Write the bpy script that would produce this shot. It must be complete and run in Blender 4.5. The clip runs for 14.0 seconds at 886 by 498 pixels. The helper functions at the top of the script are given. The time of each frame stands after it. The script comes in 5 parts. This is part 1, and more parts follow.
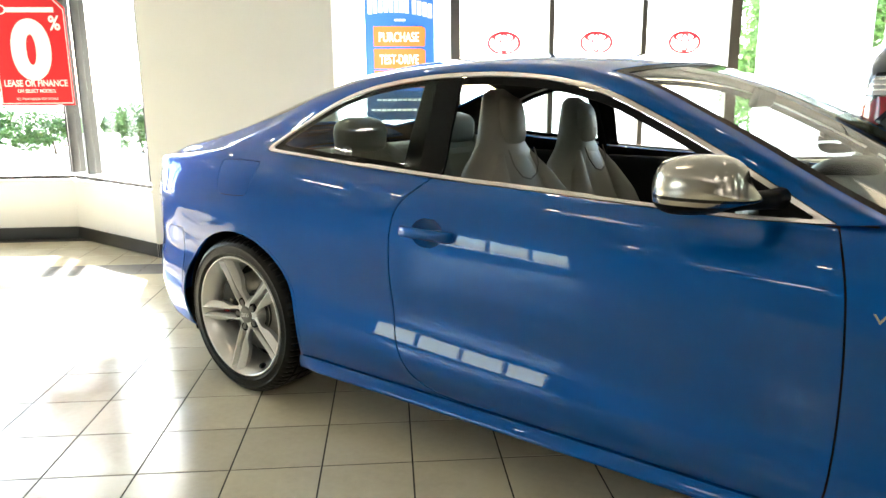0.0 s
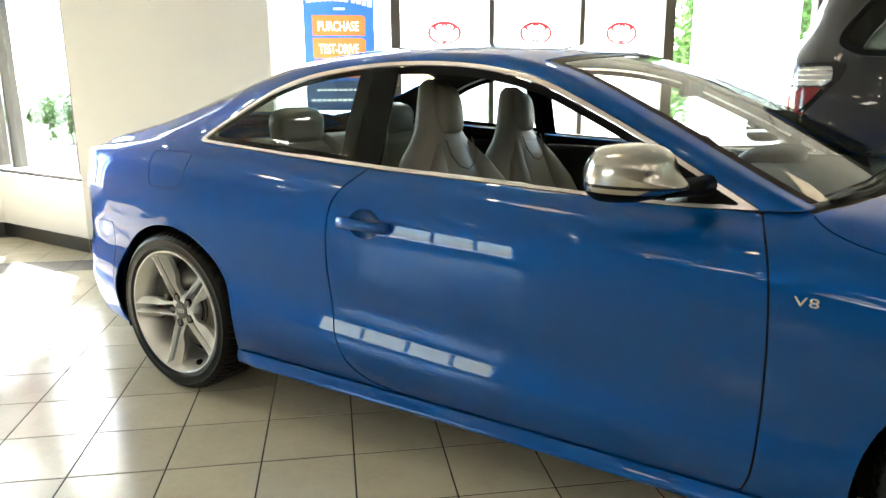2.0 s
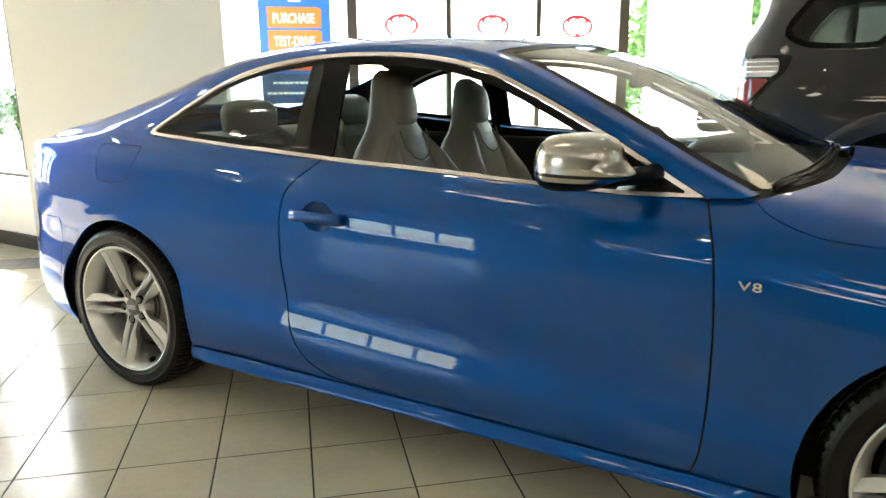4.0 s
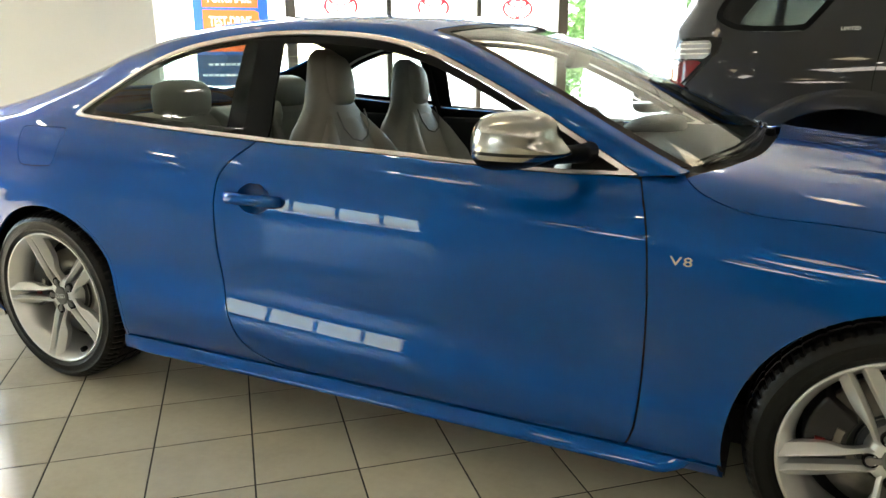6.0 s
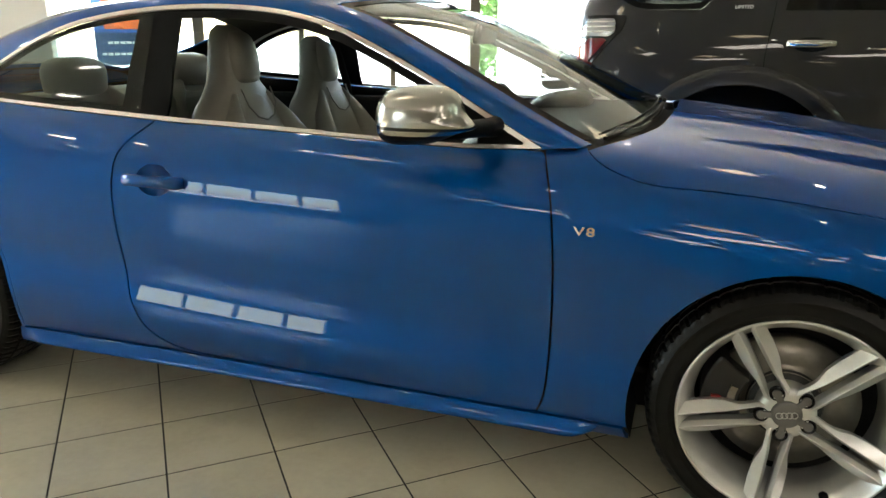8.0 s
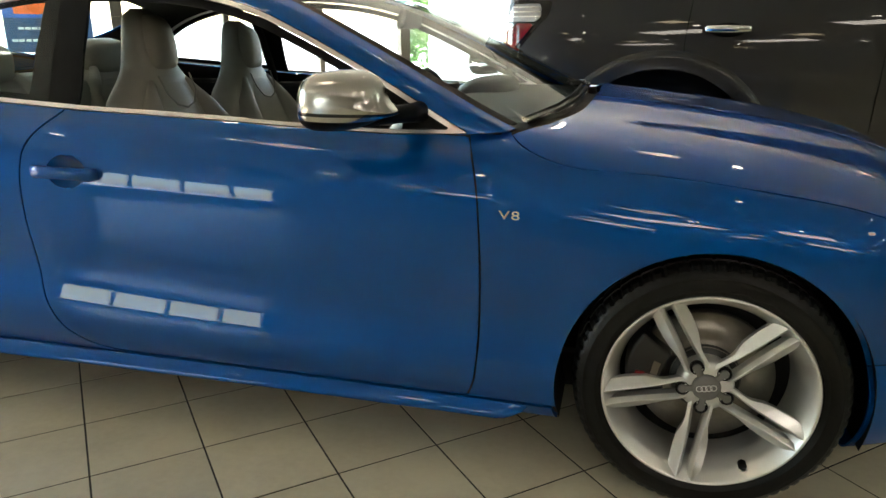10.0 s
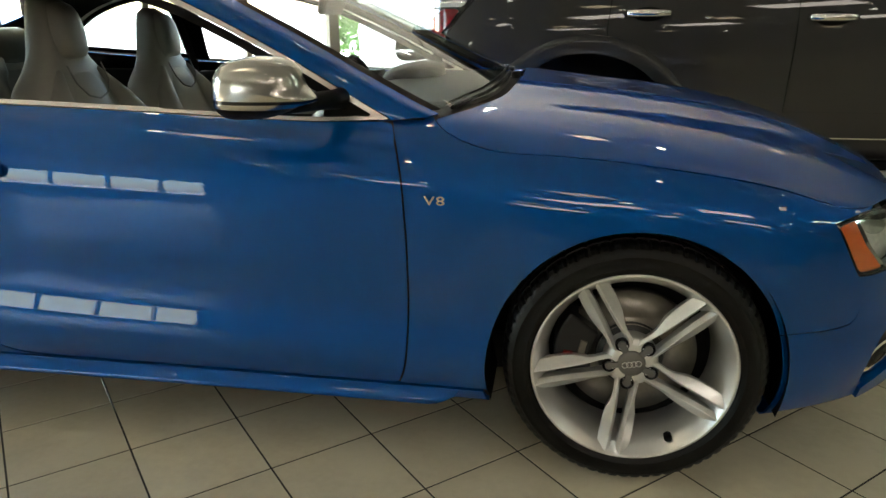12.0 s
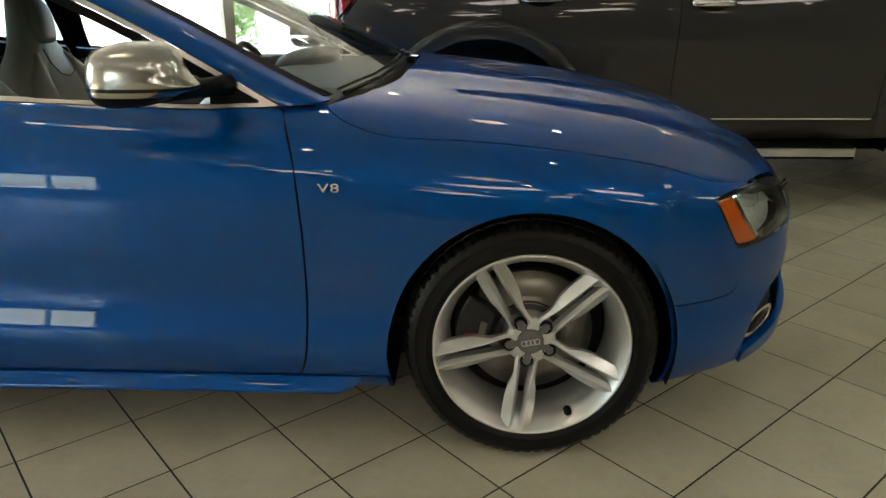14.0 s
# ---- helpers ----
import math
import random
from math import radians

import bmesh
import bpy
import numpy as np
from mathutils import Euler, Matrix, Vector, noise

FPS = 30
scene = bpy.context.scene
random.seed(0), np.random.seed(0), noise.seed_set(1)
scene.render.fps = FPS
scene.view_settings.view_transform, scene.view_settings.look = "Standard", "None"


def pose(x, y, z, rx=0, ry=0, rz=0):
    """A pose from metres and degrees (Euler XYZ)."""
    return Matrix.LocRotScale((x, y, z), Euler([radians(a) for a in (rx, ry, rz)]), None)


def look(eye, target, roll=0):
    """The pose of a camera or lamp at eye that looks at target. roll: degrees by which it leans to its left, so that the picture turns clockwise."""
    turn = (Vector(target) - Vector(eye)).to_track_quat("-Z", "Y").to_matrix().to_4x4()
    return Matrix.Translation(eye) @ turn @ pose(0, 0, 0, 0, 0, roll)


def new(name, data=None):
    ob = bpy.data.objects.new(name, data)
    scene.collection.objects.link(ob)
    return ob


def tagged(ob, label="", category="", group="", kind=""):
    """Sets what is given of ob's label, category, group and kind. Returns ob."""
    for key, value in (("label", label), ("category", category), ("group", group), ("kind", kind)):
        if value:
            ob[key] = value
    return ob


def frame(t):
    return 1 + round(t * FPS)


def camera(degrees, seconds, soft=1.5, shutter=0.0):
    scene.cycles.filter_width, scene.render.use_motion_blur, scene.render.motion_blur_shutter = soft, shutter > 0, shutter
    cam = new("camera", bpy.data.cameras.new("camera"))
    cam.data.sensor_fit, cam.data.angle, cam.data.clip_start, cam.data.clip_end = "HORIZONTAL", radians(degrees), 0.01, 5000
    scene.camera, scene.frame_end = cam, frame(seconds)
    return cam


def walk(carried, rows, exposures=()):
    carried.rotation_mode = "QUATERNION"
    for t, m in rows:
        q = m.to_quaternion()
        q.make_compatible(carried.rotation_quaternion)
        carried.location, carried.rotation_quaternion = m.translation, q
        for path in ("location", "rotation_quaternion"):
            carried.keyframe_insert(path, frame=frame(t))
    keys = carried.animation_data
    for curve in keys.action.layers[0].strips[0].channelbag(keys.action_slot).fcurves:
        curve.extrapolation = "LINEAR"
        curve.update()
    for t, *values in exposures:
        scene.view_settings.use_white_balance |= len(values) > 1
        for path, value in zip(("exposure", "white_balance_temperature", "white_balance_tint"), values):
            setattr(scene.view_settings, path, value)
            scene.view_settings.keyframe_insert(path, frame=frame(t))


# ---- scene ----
cam = camera(63.2, 14.0)
PATH = [
    (0, (-0.357, -2.646, 1.235), (-1.546, -1.097, 0.801), -0.5),
    (0.5, (-0.352, -2.638, 1.235), (-1.504, -1.064, 0.794), -0.5),
    (1, (-0.348, -2.632, 1.232), (-1.465, -1.035, 0.784), -0.4),
    (1.5, (-0.344, -2.631, 1.23), (-1.432, -1.016, 0.775), -0.4),
    (2, (-0.339, -2.626, 1.232), (-1.403, -0.996, 0.772), -0.4),
    (2.5, (-0.336, -2.621, 1.229), (-1.376, -0.977, 0.767), -0.5),
    (3, (-0.33, -2.619, 1.227), (-1.346, -0.96, 0.763), -0.4),
    (5.5, (-0.304, -2.608, 1.215), (-1.186, -0.886, 0.708), -0.4),
    (6, (-0.301, -2.604, 1.211), (-1.136, -0.863, 0.691), -0.2),
    (6.5, (-0.29, -2.598, 1.207), (-1.075, -0.839, 0.671), -0.2),
    (7, (-0.286, -2.595, 1.201), (-1.011, -0.813, 0.654), -0.1),
    (7.5, (-0.277, -2.594, 1.2), (-0.955, -0.798, 0.639), -0.1),
    (8, (-0.269, -2.594, 1.198), (-0.9, -0.784, 0.627), -0.1),
    (10.5, (-0.237, -2.575, 1.192), (-0.664, -0.721, 0.578), -0.1),
    (11, (-0.23, -2.57, 1.19), (-0.621, -0.71, 0.566), -0.2),
    (11.5, (-0.221, -2.568, 1.186), (-0.572, -0.703, 0.556), -0.3),
    (12, (-0.212, -2.568, 1.186), (-0.511, -0.695, 0.55), -0.4),
    (12.5, (-0.204, -2.566, 1.184), (-0.455, -0.689, 0.541), -0.6),
    (13, (-0.197, -2.565, 1.183), (-0.389, -0.684, 0.532), -0.5),
    (13.5, (-0.184, -2.563, 1.181), (-0.299, -0.679, 0.52), -0.3),
    (14, (-0.176, -2.561, 1.179), (-0.232, -0.677, 0.51), -0.2),
]
walk(cam, [(t, look(eye, target, roll)) for t, eye, target, roll in PATH], [(0.0, 3.92), (3.0, 3.88), (8.0, 3.75), (14.0, 3.50)])

# ---------------------------------------------------------------- light
ROOM = Matrix.Translation((-2.233, -0.918, 0)) @ Matrix.Rotation(radians(41.7), 4, "Z")

world = bpy.data.worlds.new("sky")
scene.world = world
world.use_nodes = True
wn = world.node_tree.nodes
sky = wn.new("ShaderNodeTexSky")
sky.sky_type = "NISHITA"
sky.sun_disc = False
sky.sun_elevation = radians(37)
sky.sun_rotation = radians(307)
wn["Background"].inputs[1].default_value = 0.15
world.node_tree.links.new(sky.outputs[0], wn["Background"].inputs[0])

sun = new("sun", bpy.data.lights.new("sun", "SUN"))
sun.data.energy, sun.data.angle, sun.data.color = 5.0, radians(2.0), (1, 0.95, 0.88)
sun.matrix_world = ROOM @ look((0, 0, 10), (1.2, -6.0, 5.4))


# ---------------------------------------------------------------- helpers
def mesh_of(name, bm, smooth=False):
    bm.normal_update()
    me = bpy.data.meshes.new(name)
    bm.to_mesh(me)
    bm.free()
    if smooth:
        for p in me.polygons:
            p.use_smooth = True
    return me


def thing(name, m=None, label="", category="", group="", kind=""):
    ob = new(name)
    ob.empty_display_size = 0.1
    if m is not None:
        ob.matrix_world = m
    return tagged(ob, label, category, group, kind)


def part(name, bm, material, parent=None, label="", smooth=False):
    me = bm if isinstance(bm, bpy.types.Mesh) else mesh_of(name, bm, smooth)
    if material is not None and not me.materials:
        me.materials.append(material)
    ob = new(name, me)
    ob.parent = parent
    return tagged(ob, label)


def box_bm(x0, x1, y0, y1, z0, z1, bevel=0.0, seg=2, bm=None):
    bm = bm or bmesh.new()
    r = bmesh.ops.create_cube(bm, size=1)
    for v in r["verts"]:
        v.co = Vector(((x0 + x1) / 2 + v.co.x * (x1 - x0), (y0 + y1) / 2 + v.co.y * (y1 - y0), (z0 + z1) / 2 + v.co.z * (z1 - z0)))
    if bevel:
        es = list({e for v in r["verts"] for e in v.link_edges})
        bmesh.ops.bevel(bm, geom=es, offset=bevel, segments=seg, affect="EDGES", profile=0.5)
    return bm


def material(name, color, rough=0.5, metal=0.0, **kw):
    m = bpy.data.materials.new(name)
    m.use_nodes = True
    b = m.node_tree.nodes["Principled BSDF"]
    b.inputs["Base Color"].default_value = (*color, 1)
    b.inputs["Roughness"].default_value = rough
    b.inputs["Metallic"].default_value = metal
    for k, v in kw.items():
        b.inputs[k.replace("_", " ")].default_value = v
    return m


def mottle(m, scale=8.0, amount=0.12, bump=0.0, bump_scale=200.0, rough=0.0, fine=90.0, distort=0.0):
    """Two scales of variation in the base colour, a fine relief, and uneven gloss."""
    nt = m.node_tree
    b = nt.nodes["Principled BSDF"]
    co = nt.nodes.new("ShaderNodeTexCoord")
    n1 = nt.nodes.new("ShaderNodeTexNoise")
    n1.inputs["Scale"].default_value, n1.inputs["Detail"].default_value = scale, 6
    n2 = nt.nodes.new("ShaderNodeTexNoise")
    n2.inputs["Scale"].default_value, n2.inputs["Detail"].default_value = fine, 3
    mixn = nt.nodes.new("ShaderNodeMath")
    mixn.operation = "MULTIPLY_ADD"
    mixn.inputs[1].default_value = 0.35
    ramp = nt.nodes.new("ShaderNodeMapRange")
    ramp.inputs["From Min"].default_value, ramp.inputs["From Max"].default_value = 0.35, 1.0
    ramp.inputs["To Min"].default_value, ramp.inputs["To Max"].default_value = 1 - amount, 1 + amount
    mul = nt.nodes.new("ShaderNodeMix")
    mul.data_type, mul.blend_type = "RGBA", "MULTIPLY"
    mul.inputs["Factor"].default_value = 1
    mul.inputs[6].default_value = b.inputs["Base Color"].default_value
    L = nt.links.new
    L(co.outputs["Object"], n1.inputs["Vector"])
    L(co.outputs["Object"], n2.inputs["Vector"])
    L(n2.outputs["Fac"], mixn.inputs[0])
    L(n1.outputs["Fac"], mixn.inputs[2])
    L(mixn.outputs[0], ramp.inputs["Value"])
    L(ramp.outputs[0], mul.inputs[7])
    L(mul.outputs[2], b.inputs["Base Color"])
    if rough:
        rr = nt.nodes.new("ShaderNodeMapRange")
        r0 = b.inputs["Roughness"].default_value
        rr.inputs["From Min"].default_value, rr.inputs["From Max"].default_value = 0.3, 0.7
        rr.inputs["To Min"].default_value, rr.inputs["To Max"].default_value = max(r0 - rough, 0.02), r0 + rough
        L(n1.outputs["Fac"], rr.inputs["Value"])
        L(rr.outputs[0], b.inputs["Roughness"])
    if bump:
        n3 = nt.nodes.new("ShaderNodeTexNoise")
        n3.inputs["Scale"].default_value, n3.inputs["Detail"].default_value = bump_scale, 2
        bp = nt.nodes.new("ShaderNodeBump")
        bp.inputs["Strength"].default_value, bp.inputs["Distance"].default_value = bump, 0.002
        L(co.outputs["Object"], n3.inputs["Vector"])
        L(n3.outputs["Fac"], bp.inputs["Height"])
        L(bp.outputs[0], b.inputs["Normal"])
    return m


# ---------------------------------------------------------------- materials
def paint(name, color, metal=0.35, rough=0.38, flake=0.25):
    m = material(name, color, rough, metal, Specular_IOR_Level=0.05, Coat_Weight=1.0, Coat_Roughness=0.0, Coat_IOR=1.47, Specular_Tint=(0.12, 0.38, 0.8, 1))
    nt = m.node_tree
    b = nt.nodes["Principled BSDF"]
    co = nt.nodes.new("ShaderNodeTexCoord")
    v = nt.nodes.new("ShaderNodeTexVoronoi")
    v.inputs["Scale"].default_value = 2500
    mr = nt.nodes.new("ShaderNodeMapRange")
    mr.inputs["To Min"].default_value, mr.inputs["To Max"].default_value = 1 - flake, 1 + flake
    sep = nt.nodes.new("ShaderNodeSeparateColor")
    mul = nt.nodes.new("ShaderNodeMix")
    mul.data_type, mul.blend_type = "RGBA", "MULTIPLY"
    mul.inputs["Factor"].default_value = 1
    mul.inputs[6].default_value = (*color, 1)
    # a slight orange peel in the lacquer
    n = nt.nodes.new("ShaderNodeTexNoise")
    n.inputs["Scale"].default_value, n.inputs["Detail"].default_value = 260, 1
    bp = nt.nodes.new("ShaderNodeBump")
    bp.inputs["Strength"].default_value, bp.inputs["Distance"].default_value = 0.006, 0.001
    L = nt.links.new
    L(co.outputs["Object"], v.inputs["Vector"])
    L(v.outputs["Color"], sep.inputs[0])
    L(sep.outputs[0], mr.inputs["Value"])
    L(mr.outputs[0], mul.inputs[7])
    L(mul.outputs[2], b.inputs["Base Color"])
    L(co.outputs["Object"], n.inputs["Vector"])
    L(n.outputs["Fac"], bp.inputs["Height"])
    L(bp.outputs[0], b.inputs["Coat Normal"])
    return m


BLUE = paint("blue_metallic_paint", (0.0002, 0.080, 0.335), 0.6, 0.44, 0.12)
SUVGREY = paint("dark_grey_metallic_paint", (0.043, 0.042, 0.040), 0.1, 0.45, 0.12)
CHROME = material("satin_chrome", (0.88, 0.875, 0.86), 0.3, 1.0)
BRIGHT = material("bright_chrome", (0.85, 0.85, 0.85), 0.06, 1.0)
BRUSHED = mottle(material("brushed_aluminium", (0.50, 0.488, 0.455), 0.19, 1.0), 14, 0.05, rough=0.03)
ALLOY = mottle(material("silver_alloy", (0.74, 0.74, 0.73), 0.28, 0.72, Coat_Weight=0.3), 20, 0.05)
RUBBER = mottle(material("tyre_rubber", (0.004, 0.004, 0.004), 0.36, Specular_IOR_Level=0.24), 30, 0.3, 0.3, 500)
BLACK = mottle(material("black_plastic", (0.004, 0.004, 0.004), 0.45, Specular_IOR_Level=0.1), 20, 0.2, 0.2, 600)
GLOSSBLACK = material("gloss_black", (0.008, 0.008, 0.009), 0.08)
LINING = mottle(material("dark_lining", (0.008, 0.008, 0.0085), 0.85), 20, 0.2)
STEEL = mottle(material("brake_steel", (0.25, 0.235, 0.21), 0.35, 1.0), 40, 0.15)
DARKSTEEL = material("dark_steel", (0.05, 0.05, 0.05), 0.5, 0.6)
RED = material("red_enamel", (0.26, 0.012, 0.012), 0.3)
REDLENS = material("red_lens", (0.17, 0.005, 0.01), 0.08, Coat_Weight=1.0)
ORANGE = mottle(material("orange_reflector", (0.75, 0.13, 0.01), 0.22, Coat_Weight=0.8), 60, 0.2)
LEATHER = mottle(material("light_grey_leather", (0.34, 0.325, 0.285), 0.42), 6, 0.08, 0.25, 450, 0.06)
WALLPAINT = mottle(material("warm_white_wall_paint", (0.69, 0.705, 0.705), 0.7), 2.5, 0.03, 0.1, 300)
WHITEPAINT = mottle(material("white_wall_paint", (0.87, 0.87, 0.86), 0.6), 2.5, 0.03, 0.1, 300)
CEILING = mottle(material("grey_ceiling", (0.32, 0.315, 0.30), 0.9), 2, 0.05)
TAUPE = mottle(material("taupe_wall_paint", (0.29, 0.27, 0.24), 0.7), 2.5, 0.05, 0.1, 300)
BASE = mottle(material("black_vinyl_base", (0.02, 0.02, 0.02), 0.4), 5, 0.2)
BRONZE = mottle(material("dark_bronze_aluminium", (0.05, 0.045, 0.04), 0.38, 0.4), 10, 0.15)


def glass_material(name, tint, mix_rough=0.0):
    """Thin clear or tinted glass: see-through with a mirror's sheen at grazing angles."""
    m = bpy.data.materials.new(name)
    m.use_nodes = True
    nt = m.node_tree
    nt.nodes.remove(nt.nodes["Principled BSDF"])
    out = nt.nodes["Material Output"]
    tr = nt.nodes.new("ShaderNodeBsdfTransparent")
    tr.inputs[0].default_value = (*tint, 1)
    gl = nt.nodes.new("ShaderNodeBsdfGlossy")
    gl.inputs["Roughness"].default_value = mix_rough
    lw = nt.nodes.new("ShaderNodeLayerWeight")
    lw.inputs[0].default_value = 0.5
    pw = nt.nodes.new("ShaderNodeMath")
    pw.operation, pw.inputs[1].default_value = "POWER", 5.0
    fr = nt.nodes.new("ShaderNodeMath")
    fr.operation, fr.inputs[1].default_value, fr.inputs[2].default_value = "MULTIPLY_ADD", 0.95, 0.045
    nt.links.new(lw.outputs["Facing"], pw.inputs[0])
    nt.links.new(pw.outputs[0], fr.inputs[0])
    mx = nt.nodes.new("ShaderNodeMixShader")
    nt.links.new(fr.outputs[0], mx.inputs[0])
    nt.links.new(tr.outputs[0], mx.inputs[1])
    nt.links.new(gl.outputs[0], mx.inputs[2])
    nt.links.new(mx.outputs[0], out.inputs[0])
    return m


GLASS = glass_material("clear_glass", (0.93, 0.96, 0.94))
CARGLASS = glass_material("green_tinted_glass", (0.74, 0.80, 0.77))
SMOKEGLASS = glass_material("smoked_green_glass", (0.44, 0.52, 0.50))
DARKGLASS = glass_material("dark_privacy_glass", (0.10, 0.11, 0.11))


def tile_material(name, c1, c2):
    m = material(name, c1, 0.13)
    nt = m.node_tree
    b = nt.nodes["Principled BSDF"]
    b.inputs["IOR"].default_value = 1.47
    geo = nt.nodes.new("ShaderNodeNewGeometry")
    info = nt.nodes.new("ShaderNodeObjectInfo")
    n1 = nt.nodes.new("ShaderNodeTexNoise")
    n1.inputs["Scale"].default_value, n1.inputs["Detail"].default_value = 3.5, 8
    n1.inputs["Roughness"].default_value = 0.65
    n2 = nt.nodes.new("ShaderNodeTexNoise")
    n2.inputs["Scale"].default_value, n2.inputs["Detail"].default_value = 40, 4
    add = nt.nodes.new("ShaderNodeMath")
    add.operation = "MULTIPLY_ADD"
    add.inputs[1].default_value = 0.3
    ramp = nt.nodes.new("ShaderNodeValToRGB")
    ramp.color_ramp.elements[0].position, ramp.color_ramp.elements[0].color = 0.42, (*c2, 1)
    ramp.color_ramp.elements[1].position, ramp.color_ramp.elements[1].color = 0.75, (*c1, 1)
    hsv = nt.nodes.new("ShaderNodeHueSaturation")
    mr = nt.nodes.new("ShaderNodeMapRange")
    mr.inputs["To Min"].default_value, mr.inputs["To Max"].default_value = 0.92, 1.06
    tot = nt.nodes.new("ShaderNodeMath")
    tot.operation = "ADD"
    frac = nt.nodes.new("ShaderNodeMath")
    frac.operation = "FRACT"
    L = nt.links.new
    L(geo.outputs["Position"], n1.inputs["Vector"])
    L(geo.outputs["Position"], n2.inputs["Vector"])
    L(n2.outputs["Fac"], add.inputs[0])
    L(n1.outputs["Fac"], add.inputs[2])
    L(add.outputs[0], ramp.inputs[0])
    L(ramp.outputs[0], hsv.inputs["Color"])
    L(info.outputs["Random"], tot.inputs[0])
    L(geo.outputs["Random Per Island"], tot.inputs[1])
    L(tot.outputs[0], frac.inputs[0])
    L(frac.outputs[0], mr.inputs["Value"])
    L(mr.outputs[0], hsv.inputs["Value"])
    L(hsv.outputs[0], b.inputs["Base Color"])
    rr = nt.nodes.new("ShaderNodeMapRange")
    rr.inputs["From Min"].default_value, rr.inputs["From Max"].default_value = 0.35, 0.7
    rr.inputs["To Min"].default_value, rr.inputs["To Max"].default_value = 0.13, 0.24
    L(n1.outputs["Fac"], rr.inputs["Value"])
    L(rr.outputs[0], b.inputs["Roughness"])
    bp = nt.nodes.new("ShaderNodeBump")
    bp.inputs["Strength"].default_value, bp.inputs["Distance"].default_value = 0.08, 0.002
    L(n2.outputs["Fac"], bp.inputs["Height"])
    L(bp.outputs[0], b.inputs["Normal"])
    return m


TILE = tile_material("beige_porcelain_tile", (0.636, 0.588, 0.437), (0.539, 0.493, 0.364))
DARKTILE = tile_material("grey_porcelain_tile", (0.23, 0.23, 0.23), (0.17, 0.17, 0.175))
GROUT = mottle(material("dark_grout", (0.022, 0.019, 0.016), 0.85), 30, 0.3)


# ---------------------------------------------------------------- lofting tools
def curve(knots):
    """A smooth curve through (x, value) knots."""
    k = np.array(sorted(knots), float)
    xs, ys = k[:, 0], k[:, 1]
    d = np.diff(ys) / np.diff(xs)
    m = np.zeros(len(xs))
    m[0], m[-1] = d[0], d[-1]
    for i in range(1, len(xs) - 1):
        if d[i - 1] * d[i] > 0:
            h0, h1 = xs[i] - xs[i - 1], xs[i + 1] - xs[i]
            w0, w1 = 2 * h1 + h0, h1 + 2 * h0
            m[i] = (w0 + w1) / (w0 / d[i - 1] + w1 / d[i])

    def f(x):
        x = np.clip(np.asarray(x, float), xs[0], xs[-1])
        i = np.clip(np.searchsorted(xs, x) - 1, 0, len(xs) - 2)
        h = xs[i + 1] - xs[i]
        t = (x - xs[i]) / h
        return ((2 * t**3 - 3 * t**2 + 1) * ys[i] + (t**3 - 2 * t**2 + t) * h * m[i]
                + (-2 * t**3 + 3 * t**2) * ys[i + 1] + (t**3 - t**2) * h * m[i + 1])
    return f


def across(rows, per):
    """A smooth sheet through the rows (n, cols, 3), spaced by chord; per samples a span. Gives the points and the row numbers."""
    n = len(rows)
    d = np.linalg.norm(np.diff(rows, axis=0), axis=2)[..., None] + 1e-9
    slope = np.diff(rows, axis=0) / d
    tan = np.empty_like(rows)
    tan[0], tan[-1] = slope[0], slope[-1]
    tan[1:-1] = (slope[:-1] * d[1:] + slope[1:] * d[:-1]) / (d[1:] + d[:-1])
    out, ss = [], []
    for i in range(n - 1):
        for k in range(per + (i == n - 2)):
            t = k / per
            out.append((2 * t**3 - 3 * t**2 + 1) * rows[i] + (t**3 - 2 * t**2 + t) * d[i] * tan[i] + (3 * t**2 - 2 * t**3) * rows[i + 1] + (t**3 - t**2) * d[i] * tan[i + 1])
            ss.append(i + t)
    return np.array(out), np.array(ss)


def closed(points, per=8):
    """A closed smooth outline through the points, as an array; a repeated point makes a corner."""
    p = np.array(points, float)
    n = len(p)
    out = []
    for i in range(n):
        p0, p1, p2, p3 = p[i - 1], p[i], p[(i + 1) % n], p[(i + 2) % n]
        if np.allclose(p1, p2):
            continue
        for k in range(per):
            t = k / per
            out.append(0.5 * (2 * p1 + (p2 - p0) * t + (2 * p0 - 5 * p1 + 4 * p2 - p3) * t**2 + (3 * p1 - p0 - 3 * p2 + p3) * t**3))
    return np.array(out)


def inside(outline, x, z):
    """Signed distance to a closed outline, positive inside."""
    px, pz = x.ravel(), z.ravel()
    a, b = outline, np.roll(outline, -1, 0)
    best = np.full(px.shape, 1e9)
    odd = np.zeros(px.shape, bool)
    for (ax, az), (bx, bz) in zip(a, b):
        dx, dz = bx - ax, bz - az
        L = dx * dx + dz * dz
        if L < 1e-14:
            continue
        t = np.clip(((px - ax) * dx + (pz - az) * dz) / L, 0, 1)
        best = np.minimum(best, np.hypot(px - ax - t * dx, pz - az - t * dz))
        if az != bz:
            odd ^= ((az > pz) != (bz > pz)) & (px < dx * (pz - az) / (bz - az) + ax)
    return np.where(odd, best, -best).reshape(x.shape)


